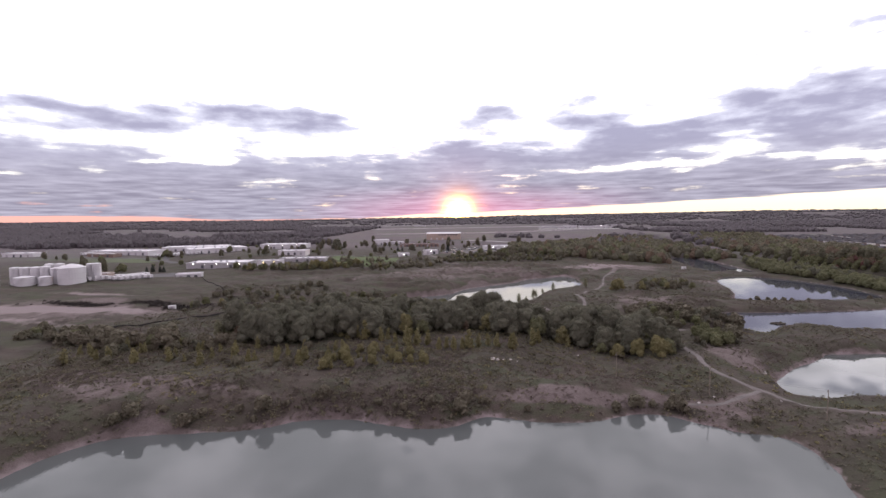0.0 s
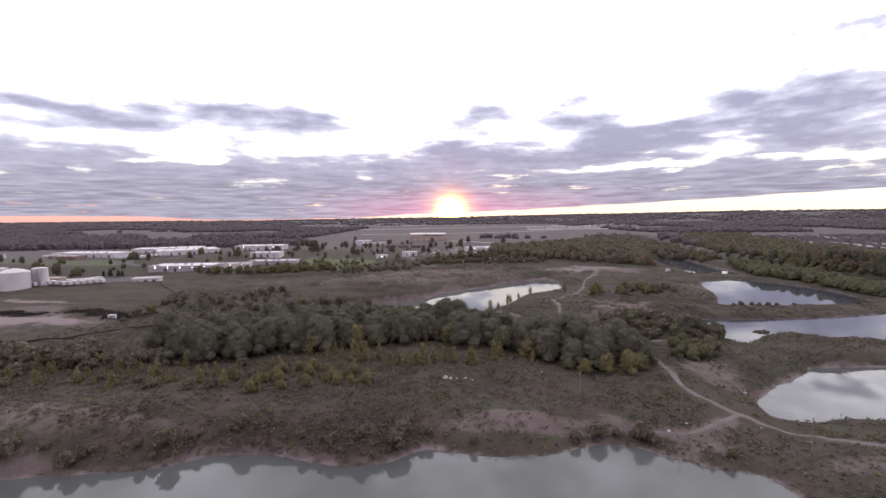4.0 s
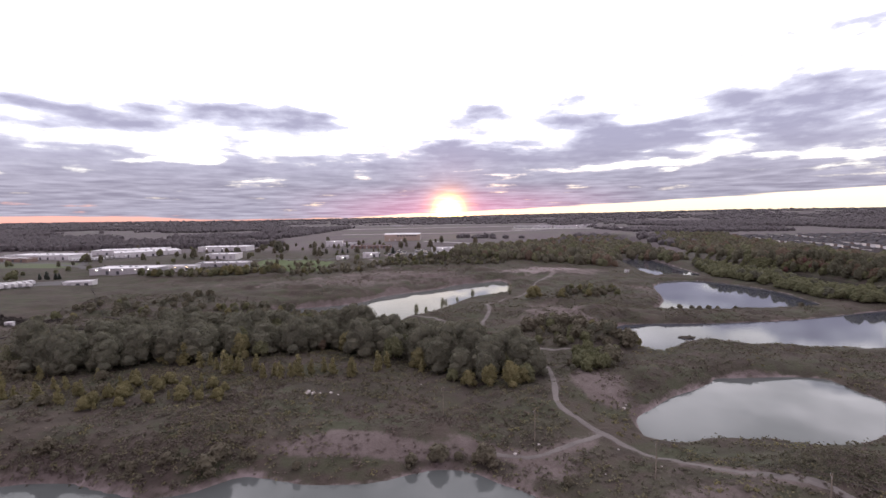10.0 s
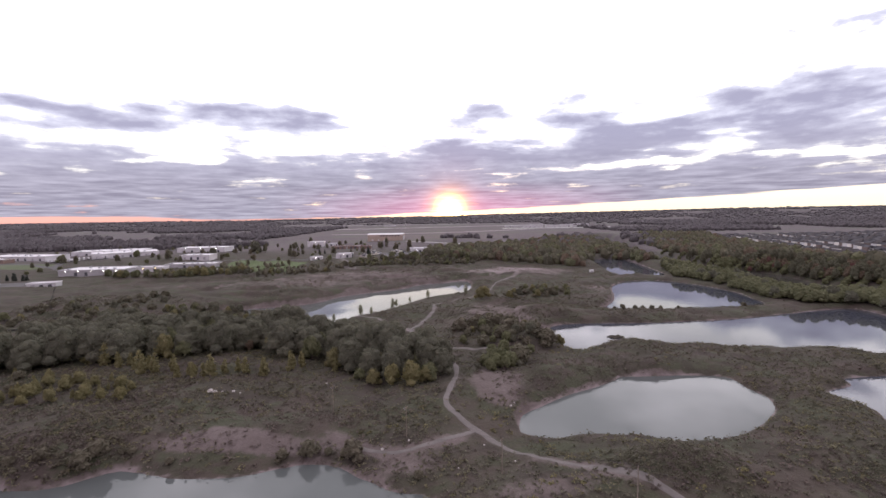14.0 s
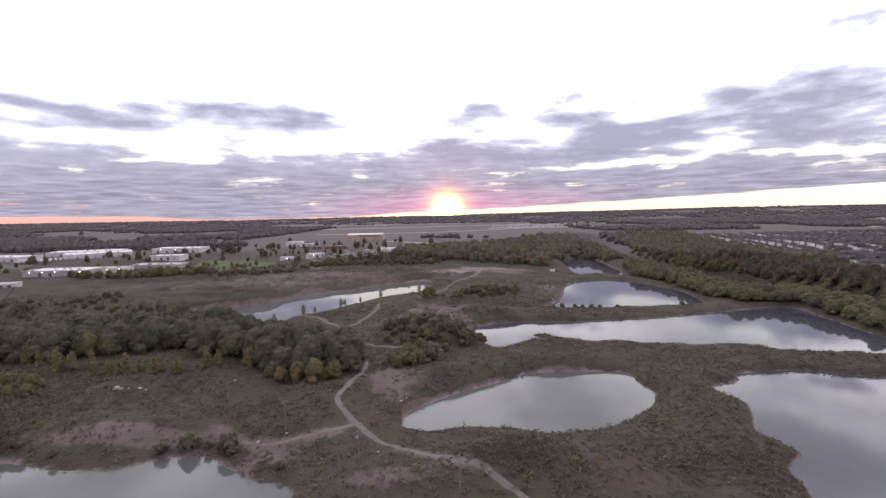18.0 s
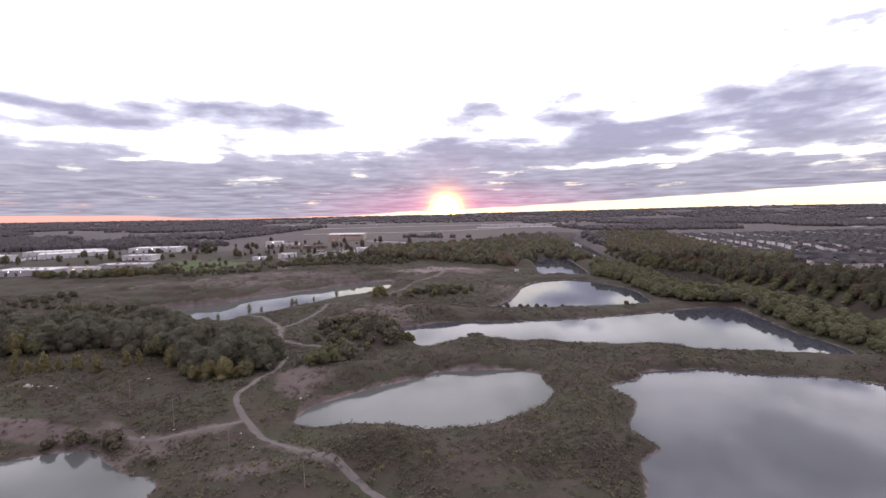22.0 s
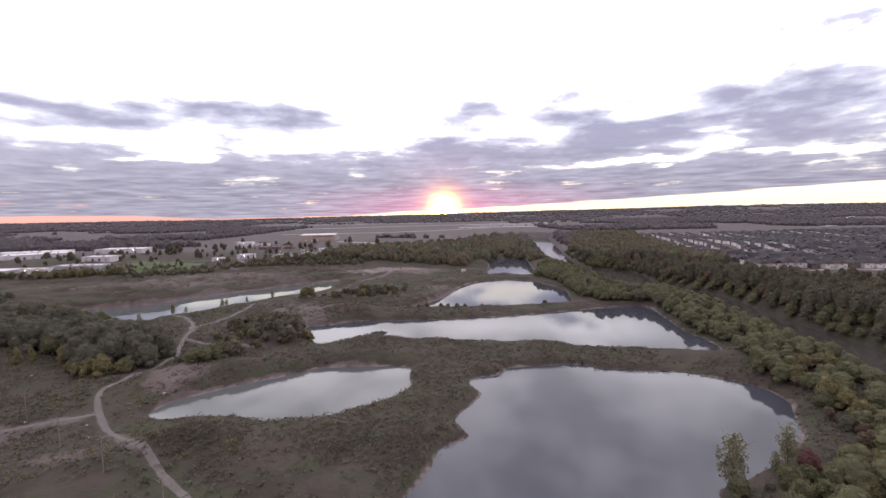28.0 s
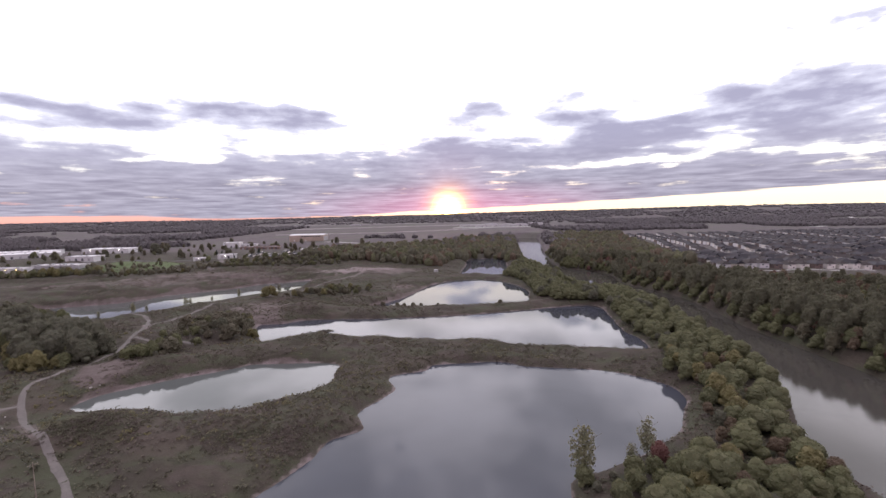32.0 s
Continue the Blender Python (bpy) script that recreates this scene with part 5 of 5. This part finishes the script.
def flat_strip(name, points, width, lift, material, label, category):
    """A paved strip on the flat land beyond the pit."""
    return draped(name, points, width, lift, material, label, category)


flat_strip("road_runway", [(-700, 1900), (-200, 2050), (300, 2200), (700, 2320)], 46, 0.5, M_CONCRETE, "pale concrete runway across mown grass", "runway")
flat_strip("road_taxiway", [(-320, 1480), (-100, 1500), (150, 1560), (420, 1720)], 18, 0.4, M_CONCRETE, "pale taxiway", "runway")
flat_strip("road_taxiway_north", [(-900, 2700), (-300, 2720), (200, 2740)], 40, 0.5, M_CONCRETE, "pale concrete taxiway", "runway")
flat_strip("road_apron", [(300, 1800), (520, 1790), (760, 1810)], 70, 0.6, M_CONCRETE, "wide concrete apron", "apron")
flat_strip("road_hangar_lane", [(-20, 1010), (40, 985), (110, 960)], 10, 0.3, M_CONCRETE, "pale lane beside the hangar", "road")
flat_strip("road_street", [(-700, 590), (-560, 625), (-470, 590), (-420, 560), (-320, 590), (-230, 640), (-110, 690), (30, 720)], 9, 0.35, M_ASPHALT, "asphalt street through the industrial estate", "road")
flat_strip("road_street_north", [(-470, 590), (-520, 680), (-540, 740)], 9, 0.4, M_ASPHALT, "asphalt side street", "road")
flat_strip("road_lane", [(-110, 690), (-70, 620), (-60, 570), (-40, 540)], 6, 0.3, M_TRACK, "gravel lane down to the pit", "road")
flat_strip("road_truck_lot", [(-425, 405), (-390, 425), (-345, 450)], 44, 0.35, M_ASPHALT, "asphalt truck lot", "car park")
flat_strip("road_school_lot", [(-235, 520), (-205, 528)], 24, 0.4, M_CONCRETE, "pale paved school yard", "car park")
flat_strip("road_scrapyard", [(-40, 700), (10, 715), (60, 730)], 90, 0.3, M_ASPHALT, "gravel scrapyard full of parked vehicles", "car park")
flat_strip("road_highway", [(1380, 1300), (1500, 1380), (1900, 1780), (2600, 2480), (3000, 2860)], 26, 1.2, M_CONCRETE, "pale concrete highway rising to the hills", "road")


def tank(label, r, h, x, y, dome=2.4, turn=0.0):
    """A white steel storage tank: shell, roof, hoops, stair and railing."""
    ob = thing("storage_tank", label, "tank", "white storage tanks")
    bm = bmesh.new()
    drum(bm, 0, 0, -2, h, r, r, 32, False)
    part("shell", bm, M_WHITE, ob)
    bm = bmesh.new()
    drum(bm, 0, 0, h + 0.004, h + dome * 0.6, r + 0.15, r * 0.6, 32, False)
    drum(bm, 0, 0, h + dome * 0.6, h + dome, r * 0.6, r * 0.08, 32)
    part("roof", bm, M_WHITE, ob, "domed white roof")
    for z in (h * 0.33, h * 0.66, h - 0.2):
        bm = bmesh.new()
        drum(bm, 0, 0, z, z + 0.14, r + 0.05, r + 0.05, 32, False)
        part("hoop", bm, M_STEEL, ob)
    bm = bmesh.new()
    for k in range(16):
        q = -2.2 + k * 0.09
        box(bm, (r + 0.5) * math.cos(q) - 0.4, (r + 0.5) * math.cos(q) + 0.4, (r + 0.5) * math.sin(q) - 0.4, (r + 0.5) * math.sin(q) + 0.4, h * k / 16, h * k / 16 + 0.15)
    part("stair", bm, M_STEEL, ob)
    return stand(ob, x, y, turn, 0.2)


tank("large white storage tank with a domed roof", 10.8, 16, -413, 374, 3.4)
for x, y, r, h in ((-405, 353, 4.0, 15), (-414, 352, 4.2, 16), (-423.5, 352, 4.2, 16), (-433, 351, 4.2, 16), (-442, 350, 4.2, 16), (-409, 362, 4.0, 17), (-419, 362, 4.0, 17), (-375, 366, 3.6, 17),
                   (-383, 368, 3.6, 17), (-454, 340, 4.5, 12), (-466, 334, 5.0, 12)):
    tank("tall white steel silo beside other tanks", r, h, x - 25, y + 22, 0.8)
tank("low wide white storage tank", 7.5, 8, -446, 360, 1.0)
tank("low white storage tank beside the yard", 5.0, 8.0, -429, 363, 0.9)


def trailer():
    ob = thing("box_trailer", "white box trailer parked in a row", "trailer", "parked trailers")
    part("body", boxes((-1.3, 1.3, -6, 6, 1.1, 4.0)), M_WHITE, ob)
    part("chassis", boxes((-1.1, 1.1, -5.6, 5.6, 0.8, 1.096)), M_DARK, ob)
    for k, (x, y) in enumerate(((-1.05, 4.2), (1.05, 4.2), (-1.05, 5.3), (1.05, 5.3))):
        bm = bmesh.new()
        bmesh.ops.create_cone(bm, cap_ends=True, segments=12, radius1=0.5, radius2=0.5, depth=0.35, matrix=Matrix.Translation((x, y, 0.5)) @ Matrix.Rotation(radians(90), 4, "Y"))
        part("wheel", bm, M_RUBBER, ob)
    part("landing_leg", boxes((-0.9, -0.75, -4.2, -4.05, 0, 0.796)), M_STEEL, ob)
    part("landing_leg", boxes((0.75, 0.9, -4.2, -4.05, 0, 0.796)), M_STEEL, ob)
    return ob


def car(paint, label, tall):
    ob = thing("parked_van" if tall else "parked_car", label, "van" if tall else "car", "parked vehicles")
    h = 0.45 if not tall else 1.1
    bm = boxes((-0.9, 0.9, -2.2, 2.2, 0.35, 0.95 + h * 0.5))
    bmesh.ops.bevel(bm, geom=[e for e in bm.edges], offset=0.16, segments=1, affect="EDGES")
    part("body", bm, paint, ob)
    bm = bmesh.new()
    lo = [bm.verts.new((sx * 0.86, y, 0.95 + h * 0.5)) for sx, y in ((-1, -1.3), (1, -1.3), (1, 1.9), (-1, 1.9))]
    hi = [bm.verts.new((sx * 0.7, y, 1.45 + h)) for sx, y in ((-1, -0.7), (1, -0.7), (1, 1.5), (-1, 1.5))]
    for k in range(4):
        bm.faces.new((lo[k], lo[(k + 1) % 4], hi[(k + 1) % 4], hi[k]))
    bm.faces.new(hi)
    part("cabin", bm, M_GLASS, ob, "dark glazed cabin")
    part("cabin_roof", boxes((-0.69, 0.69, -0.69, 1.49, 1.454 + h, 1.5 + h)), paint, ob)
    for x, y in ((-0.85, -1.35), (0.85, -1.35), (-0.85, 1.35), (0.85, 1.35)):
        bm = bmesh.new()
        bmesh.ops.create_cone(bm, cap_ends=True, segments=10, radius1=0.34, radius2=0.34, depth=0.22, matrix=Matrix.Translation((x, y, 0.34)) @ Matrix.Rotation(radians(90), 4, "Y"))
        part("wheel", bm, M_RUBBER, ob)
    return ob


def park(proto, places, s=1.0):
    for k, (x, y, turn) in enumerate(places):
        m = Matrix.LocRotScale((x, y, level_at(x, y) + 0.42), Euler((0, 0, radians(turn))), (s, s, s))
        if k == 0:
            proto.matrix_basis = m
        else:
            copy_thing(proto, m)


rows = [(-520 + 4.2 * k, 640 + 1.5 * k, 20) for k in range(9)] + [(-505 + 5 * k, 668 + 3 * k, 40) for k in range(8)]
rows += [(-416 + 4.4 * k, 380 + 2.4 * k, 62) for k in range(13)] + [(-410 + 4.4 * k, 424 + 1.5 * k, 62) for k in range(7)] + [(-650 + 5 * k, 660, 0) for k in range(8)]
park(trailer(), rows)
PAINTS = [(plain("white_car_paint", (0.6, 0.6, 0.6), 0.3, 0, 0.1, 1, 0.5), "white car parked in the yard", False), (plain("grey_car_paint", (0.25, 0.26, 0.28), 0.3, 0.3, 0.1, 1, 0.5), "grey car parked in the yard", False),
          (plain("dark_car_paint", (0.05, 0.055, 0.07), 0.3, 0.2, 0.1, 1, 0.5), "dark car parked in the yard", False), (plain("cream_van_paint", (0.52, 0.49, 0.42), 0.4, 0, 0.1, 1, 0.5), "pale van parked in the yard", True)]
crng = np.random.default_rng(77)
for paint, label, tall in PAINTS:
    spots = []
    while len(spots) < (26 if not tall else 34):
        x, y = crng.uniform(-60, 92), crng.uniform(640, 760)
        if abs((x - 30)) > 30 or abs(y - 760) > 22:
            spots.append((x, y, 12 + 90 * int(crng.integers(2)) + crng.normal(0, 6)))
    park(car(paint, label, tall), spots, 1.35 if tall else 1.0)

# ---- the housing estate across the river ----
ROOFS = [plain("charcoal_shingles", (0.050, 0.048, 0.054), 0.95, 0, 0.3, 1.0, 0.1), plain("brown_shingles", (0.068, 0.060, 0.060), 0.95, 0, 0.3, 1.0, 0.1), plain("grey_shingles", (0.088, 0.085, 0.092), 0.95, 0, 0.3, 1.0, 0.1)]
SIDINGS = [plain("cream_siding", (0.68, 0.64, 0.61), 0.8, 0, 0.15, 0.8), plain("pale_grey_siding", (0.56, 0.54, 0.56), 0.8, 0, 0.15, 0.8), plain("red_brown_brick", (0.165, 0.125, 0.115), 0.9, 0, 0.25, 1.2),
           plain("beige_siding", (0.56, 0.49, 0.44), 0.8, 0, 0.15, 0.8)]


def prism(bm, x0, x1, y0, y1, z0, z1, hip):
    """A pitched roof with its ridge along y; hip: how far the ridge ends stand in."""
    v = [bm.verts.new(c) for c in ((x0, y0, z0), (x1, y0, z0), (x1, y1, z0), (x0, y1, z0), ((x0 + x1) / 2, y0 + hip, z1), ((x0 + x1) / 2, y1 - hip, z1))]
    for f in ((0, 1, 4), (1, 2, 5, 4), (2, 3, 5), (3, 0, 4, 5), (3, 2, 1, 0)):
        bm.faces.new([v[k] for k in f])


def house(siding, roof, hip, label):
    ob = thing("house", label, "house", "houses of the estate")
    bm = boxes((-4.6, 4.6, -6.0, 6.0, -2, 5.4))
    part("wall", bm, siding, ob)
    bm = bmesh.new()
    prism(bm, -5.6, 5.6, -6.9, 6.9, 5.404, 9.0, hip)
    part("roof", bm, roof, ob, "dark shingled roof")
    part("garage", boxes((-4.2, 1.0, -8.6, -6.004, -2, 3.0)), siding, ob)
    bm = bmesh.new()
    prism(bm, -4.6, 1.4, -9.0, -5.6, 3.004, 4.6, 0.8)
    part("garage_roof", bm, roof, ob)
    part("garage_door", boxes((-3.6, 0.4, -8.68, -8.604, 0.1, 2.4)), M_WHITE, ob, "white garage door")
    part("front_door", boxes((2.2, 3.2, -6.06, -6.004, 0.1, 2.3)), M_DARK, ob)
    bm = boxes((-2.6, -1.0, -6.06, -6.004, 3.6, 4.9), (1.4, 3.2, -6.06, -6.004, 3.6, 4.9))
    part("window", bm, M_GLASS, ob)
    part("window", boxes((-2.8, -1.4, 6.004, 6.06, 1.0, 2.4), (0.8, 2.6, 6.004, 6.06, 3.5, 4.8)), M_GLASS, ob)
    return ob


HOUSES = [house(SIDINGS[0], ROOFS[0], 0.0, "cream house with a charcoal gabled roof"), house(SIDINGS[1], ROOFS[1], 3.2, "grey house with a brown hipped roof"), house(SIDINGS[2], ROOFS[2], 3.2, "brick house with a grey hipped roof"),
          house(SIDINGS[3], ROOFS[0], 0.0, "beige house with a dark gabled roof"), house(SIDINGS[0], ROOFS[1], 3.4, "cream house with a brown hipped roof")]
hrng = np.random.default_rng(5)
near_rows, far_rows = [], []
for k in range(26):
    off = (k // 2) * 58 + (k % 2) * 32
    turn = 90 if k % 2 == 0 else -90
    for y in np.arange(458, 1060, 12.6):
        x = 584 + off + (y - 497) * 0.24 + 10 * math.sin(y / 70 + k)
        if x < 300 + 1.1 * (y + 33) and not (k % 4 == 1 and 700 < y < 716):
            (near_rows if y < 650 else far_rows).append((x + hrng.normal(0, 1.6), y + hrng.normal(0, 0.6), turn - 13 + hrng.normal(0, 5) + (90 if hrng.random() < 0.15 else 0)))
for x in np.arange(574, 780, 13.2):
    near_rows.append((x, 441 + 4 * math.sin(x / 40), 180 + hrng.normal(0, 4)))
first = set()
for x, y, turn in near_rows:
    k = int(hrng.integers(len(HOUSES)))
    m = Matrix.LocRotScale((x, y, level_at(x, y) - 0.1), Euler((0, 0, radians(turn))), (1, 1, float(hrng.uniform(0.9, 1.1))))
    if k in first:
        copy_thing(HOUSES[k], m)
    else:
        first.add(k)
        HOUSES[k].matrix_basis = m


def joined_houses(rows):
    """The far half of the estate, joined: walls and roofs."""
    for key, roof in enumerate(ROOFS):
        walls, tops = bmesh.new(), bmesh.new()
        for n, (x, y, turn) in enumerate(rows):
            if n % len(ROOFS) != key:
                continue
            w, d, z = (4.6, 6.0, level_at(x, y)) if abs(turn) < 1 or abs(turn) > 150 else (6.0, 4.6, level_at(x, y))
            box(walls, x - w, x + w, y - d, y + d, z - 2, z + 5.4)
            prism(tops, x - w - 0.5, x + w + 0.5, y - d - 0.5, y + d + 0.5, z + 5.41, z + 8.6, 0.0 if n % 2 else 3.0)
        tagged(new("estate_walls", mesh_data("estate_walls", walls, SIDINGS[key])), "rows of pale houses in a far estate", "houses", kind="stuff")
        tagged(new("estate_roofs", mesh_data("estate_roofs", tops, roof)), "dark roofs of a far housing estate", "roofs", kind="stuff")


joined_houses(far_rows)
for k in range(6):
    x0 = 584 + k * 58 + 16
    flat_strip("road_estate_street_%d" % (k + 1), [(x0, 505), (x0 + 48, 705), (x0 + 96, 905), (x0 + 130, 1050)], 8, 0.25, M_ASPHALT, "asphalt estate street between houses", "road")
flat_strip("road_estate_path", [(537, 470), (545, 446), (570, 430), (640, 425), (720, 424)], 3, 0.3, M_CONCRETE, "pale footpath behind the houses", "path")


# ---- power line, fences and small things in the pit ----
def power_pole(x, y, h, turn):
    ob = thing("utility_pole", "weathered wooden utility pole with a crossarm", "utility pole", "power line")
    bm = bmesh.new()
    drum(bm, 0, 0, -1, h, 0.17, 0.11, 10)
    part("pole", bm, M_WOOD, ob)
    part("crossarm", boxes((-1.2, 1.2, 0.12, 0.24, h - 0.9, h - 0.76)), M_WOOD, ob)
    for px in (-1.1, -0.5, 1.1):
        bm = bmesh.new()
        drum(bm, px, 0.18, h - 0.756, h - 0.5, 0.05, 0.03, 8)
        part("insulator", bm, M_STEEL, ob)
    part("brace", boxes((-0.6, -0.54, 0.12, 0.16, h - 1.5, h - 0.91)), M_STEEL, ob)
    return stand(ob, x, y, turn, 0.2)


POLES = [(29, 164, 11.5), (59.5, 144.3, 11.5), (90, 124.5, 11.8), (121.5, 104, 12.2), (153, 84, 12)]
for x, y, h in POLES:
    power_pole(x, y, h, 57)
for k in range(len(POLES) - 1):
    for side in (-1.1, 1.1):
        bm = bmesh.new()
        ends = []
        for x, y, h in POLES[k:k + 2]:
            c, s = math.cos(radians(57)), math.sin(radians(57))
            ends.append(Vector((x + c * side - s * 0.18, y + s * side + c * 0.18, level_at(x, y) - 0.2 + h - 0.48)))
        last = None
        for j in range(11):
            t = j / 10
            p = ends[0].lerp(ends[1], t) - Vector((0, 0, 2.4 * t * (1 - t)))
            ring = [bm.verts.new(p + Vector(o)) for o in ((0.02, 0.02, 0), (-0.02, 0.02, 0.01), (0, -0.01, -0.025))]
            if last:
                for q in range(3):
                    bm.faces.new((last[q], last[(q + 1) % 3], ring[(q + 1) % 3], ring[q]))
            last = ring
        tagged(new("power_cable", mesh_data("power_cable", bm, M_WIRE)), "thin sagging overhead power cable", "cable", "power cables")


def silt_fence(points, label):
    ob = thing("silt_fence", label, "fence")
    p = np.array(points, float)
    total = 0
    for k in range(len(p) - 1):
        n = max(1, int(np.hypot(*(p[k + 1] - p[k])) / 7))
        for j in range(n):
            a, b = p[k] + (p[k + 1] - p[k]) * j / n, p[k] + (p[k + 1] - p[k]) * (j + 1) / n
            za, zb = level_at(*a), level_at(*b)
            d = (b - a) / np.hypot(*(b - a))
            s = np.array((-d[1], d[0])) * 0.05
            bm = bmesh.new()
            v = [bm.verts.new((*(q + o), z)) for q, z0 in ((a, za), (b, zb)) for o in (-s, s) for z in (z0 - 0.3, z0 + 0.85)]
            for f in ((0, 1, 5, 4), (6, 7, 3, 2), (1, 3, 7, 5), (0, 2, 3, 1), (4, 5, 7, 6)):
                bm.faces.new([v[q] for q in f])
            part("cloth_panel", bm, M_FENCE, ob)
            part("post", boxes((a[0] - 0.06, a[0] + 0.06, a[1] - 0.06, a[1] + 0.06, za - 0.3, za + 1.05)), M_WOOD, ob)
    return ob


silt_fence([(-323, 434), (-300, 405), (-273, 375), (-248, 345), (-224, 320), (-205, 300), (-184, 289), (-196, 283)], "black silt fence winding down the pit slope")
silt_fence([(-254, 221), (-219, 252), (-196, 272)], "black silt fence along a field edge")


def rock(x, y, s, group, label="pale rubble rock lying on weeds"):
    bm = bmesh.new()
    bmesh.ops.create_icosphere(bm, subdivisions=2, radius=s)
    for v in bm.verts:
        v.co *= 0.8 + 0.45 * noise.noise(v.co * 1.7 / s + Vector((x, y, 0)))
        v.co.z *= 0.6
    ob = tagged(new("rock", mesh_data("rock", bm, M_STONE)), label, "rock", group)
    ob.location = (x, y, level_at(x, y) + s * 0.15)


for x, y, s in ((-26, 176, 1.6), (-23.5, 175.4, 1.2), (-21, 176.2, 0.6), (-17, 178, 0.8), (-14, 177.5, 0.5), (19, 190, 0.7), (60.5, 142.6, 0.6), (52, 138, 0.8), (86, 141, 0.5), (99, 169, 0.8), (101, 172, 0.5), (77, 128, 0.4), (95, 131, 0.4)):
    rock(x, y, s, "rubble rocks")
islet = bmesh.new()
bmesh.ops.create_icosphere(islet, subdivisions=3, radius=1.0)
for v in islet.verts:
    v.co = Vector((v.co.x * 6, v.co.y * 3.2, v.co.z * 1.1)) * (0.8 + 0.5 * noise.noise(v.co * 2.2))
io = tagged(new("islet", mesh_data("islet", islet, M_GROUND)), "small weedy islet in the long pond", "islet")
io.location = (182, 276, 0.1)
for x, y, s in ((181, 276, 0.32), (184, 276.5, 0.25)):
    ob = plant("shrub", x, y, s, "bushes on the islet")
    ob.location.z = 0.5


def site_box(x, y, w, d, h, label):
    ob = thing("site_container", label, "container")
    part("body", boxes((-w / 2, w / 2, -d / 2, d / 2, -0.4, h)), M_WHITE, ob)
    part("roof", boxes((-w / 2 - 0.1, w / 2 + 0.1, -d / 2 - 0.1, d / 2 + 0.1, h + 0.004, h + 0.12)), M_ROOF, ob)
    part("door", boxes((-0.9, 0.9, -d / 2 - 0.06, -d / 2 - 0.004, 0.1, 2.1)), M_GREY, ob)
    stand(ob, x, y, 10, 0.1)


site_box(-256, 284, 4.6, 2.4, 2.5, "white site container on a bare field")
site_box(-402, 226, 5, 2.6, 2.4, "small white shed by the field edge")
site_box(256, 548, 5, 3, 3, "small white hut beside the far pond")

M_HEAP = plain("dark_brush", (0.040, 0.034, 0.030), 0.95, 0, 0.4, 1.5)
low_scrub("field_scrub", [(x, y, level_at(x, y)) for x, y in [(-328 + srng.normal(0, 12), 285 + srng.normal(0, 3.5)) for k in range(190)] + [(-262 + srng.normal(0, 16), 289 + srng.normal(0, 4)) for k in range(260)]], 1.5, M_HEAP, "dark scrub heaps on the bare field", 12)
# trees among the buildings
for x, y in scatter([(-310, 470), (-195, 478), (-150, 520), (-190, 512), (-250, 500), (-310, 492)], 11, 41):
    plant("bank" if RNG.random() < 0.6 else "gold", x, y, RNG.uniform(0.7, 1.15), "trees in front of the industrial halls")
for x, y, k, s in ((-402, 470, "spruce", 0.7), (-396, 474, "spruce", 0.8), (-390, 472, "spruce", 0.75), (-408, 468, "spruce", 0.7), (-300, 690, "willow", 1.2), (-308, 690, "spruce", 0.9), (-262, 760, "willow", 1.3), (-250, 770, "mixed", 1.0),
                   (-150, 760, "spruce", 0.9), (-142, 764, "spruce", 0.8), (-66, 720, "mixed", 1.2), (-58, 726, "spruce", 1.2), (-60, 860, "mixed", 1.3), (-150, 905, "mixed", 1.3), (-240, 900, "mixed", 1.2), (-72, 664, "spruce", 0.8),
                   (-100, 640, "river", 1.0), (-210, 850, "mixed", 1.2), (-225, 846, "mixed", 1.1), (-190, 860, "mixed", 1.0), (-385, 530, "spruce", 0.8), (-390, 524, "spruce", 0.7), (-430, 700, "river", 1.3), (-500, 640, "river", 1.3),
                   (-480, 620, "mixed", 1.0), (-640, 580, "mixed", 1.1), (-600, 570, "mixed", 1.0), (-560, 585, "river", 0.9), (-440, 470, "river", 1.2), (-455, 462, "mixed", 1.1), (-470, 460, "gold", 1.3), (-485, 470, "mixed", 1.2), (-340, 640, "mixed", 1.1), (-350, 655, "river", 1.1), (-170, 690, "mixed", 1.0), (-180, 700, "mixed", 1.1), (-120, 740, "mixed", 1.0), (-20, 800, "mixed", 1.1), (0, 850, "mixed", 1.2), (60, 820, "mixed", 1.1), (-290, 760, "mixed", 1.2), (-420, 840, "mixed", 1.1), (-300, 840, "mixed", 1.2), (-330, 900, "mixed", 1.3), (-60, 960, "mixed", 1.3), (20, 960, "mixed", 1.3), (90, 900, "mixed", 1.3), (-240, 1000, "mixed", 1.2)):
    plant(k, x, y, s, "trees among the buildings")
for x, y in scatter([(-70, 600), (60, 610), (150, 640), (90, 690), (20, 650), (-60, 630)], 12, 43):
    plant("bank" if RNG.random() < 0.3 else "shrub", x, y, RNG.uniform(0.6, 1.3), "scrub below the scrapyard")
for x, y in scatter([(-640, 560), (-430, 470), (-300, 500), (-110, 590), (40, 690), (20, 980), (-300, 1000), (-640, 900)], 31, 47):
    if all(math.hypot(x - a, y - b) > c for a, b, c in HALLS) and RNG.random() < 0.4:
        plant("mixed" if RNG.random() < 0.6 else "bank", x, y, RNG.uniform(0.45, 0.85), "trees among the buildings")
far_woods("estate_trees", [(760 + 300 * float(a), 560 + 400 * float(b)) for a, b in hrng.random((130, 2))], 3.2, F_FAR_HAZED, "garden trees among the houses", 44, 14)
far_woods("industrial_wood", scatter([(-1000, 860), (-640, 880), (-420, 900), (-330, 1000), (-500, 1080), (-1000, 1100)], 14, 45), 6.2, F_FAR_HAZED, "dark woods behind the industrial estate", 46, 16)
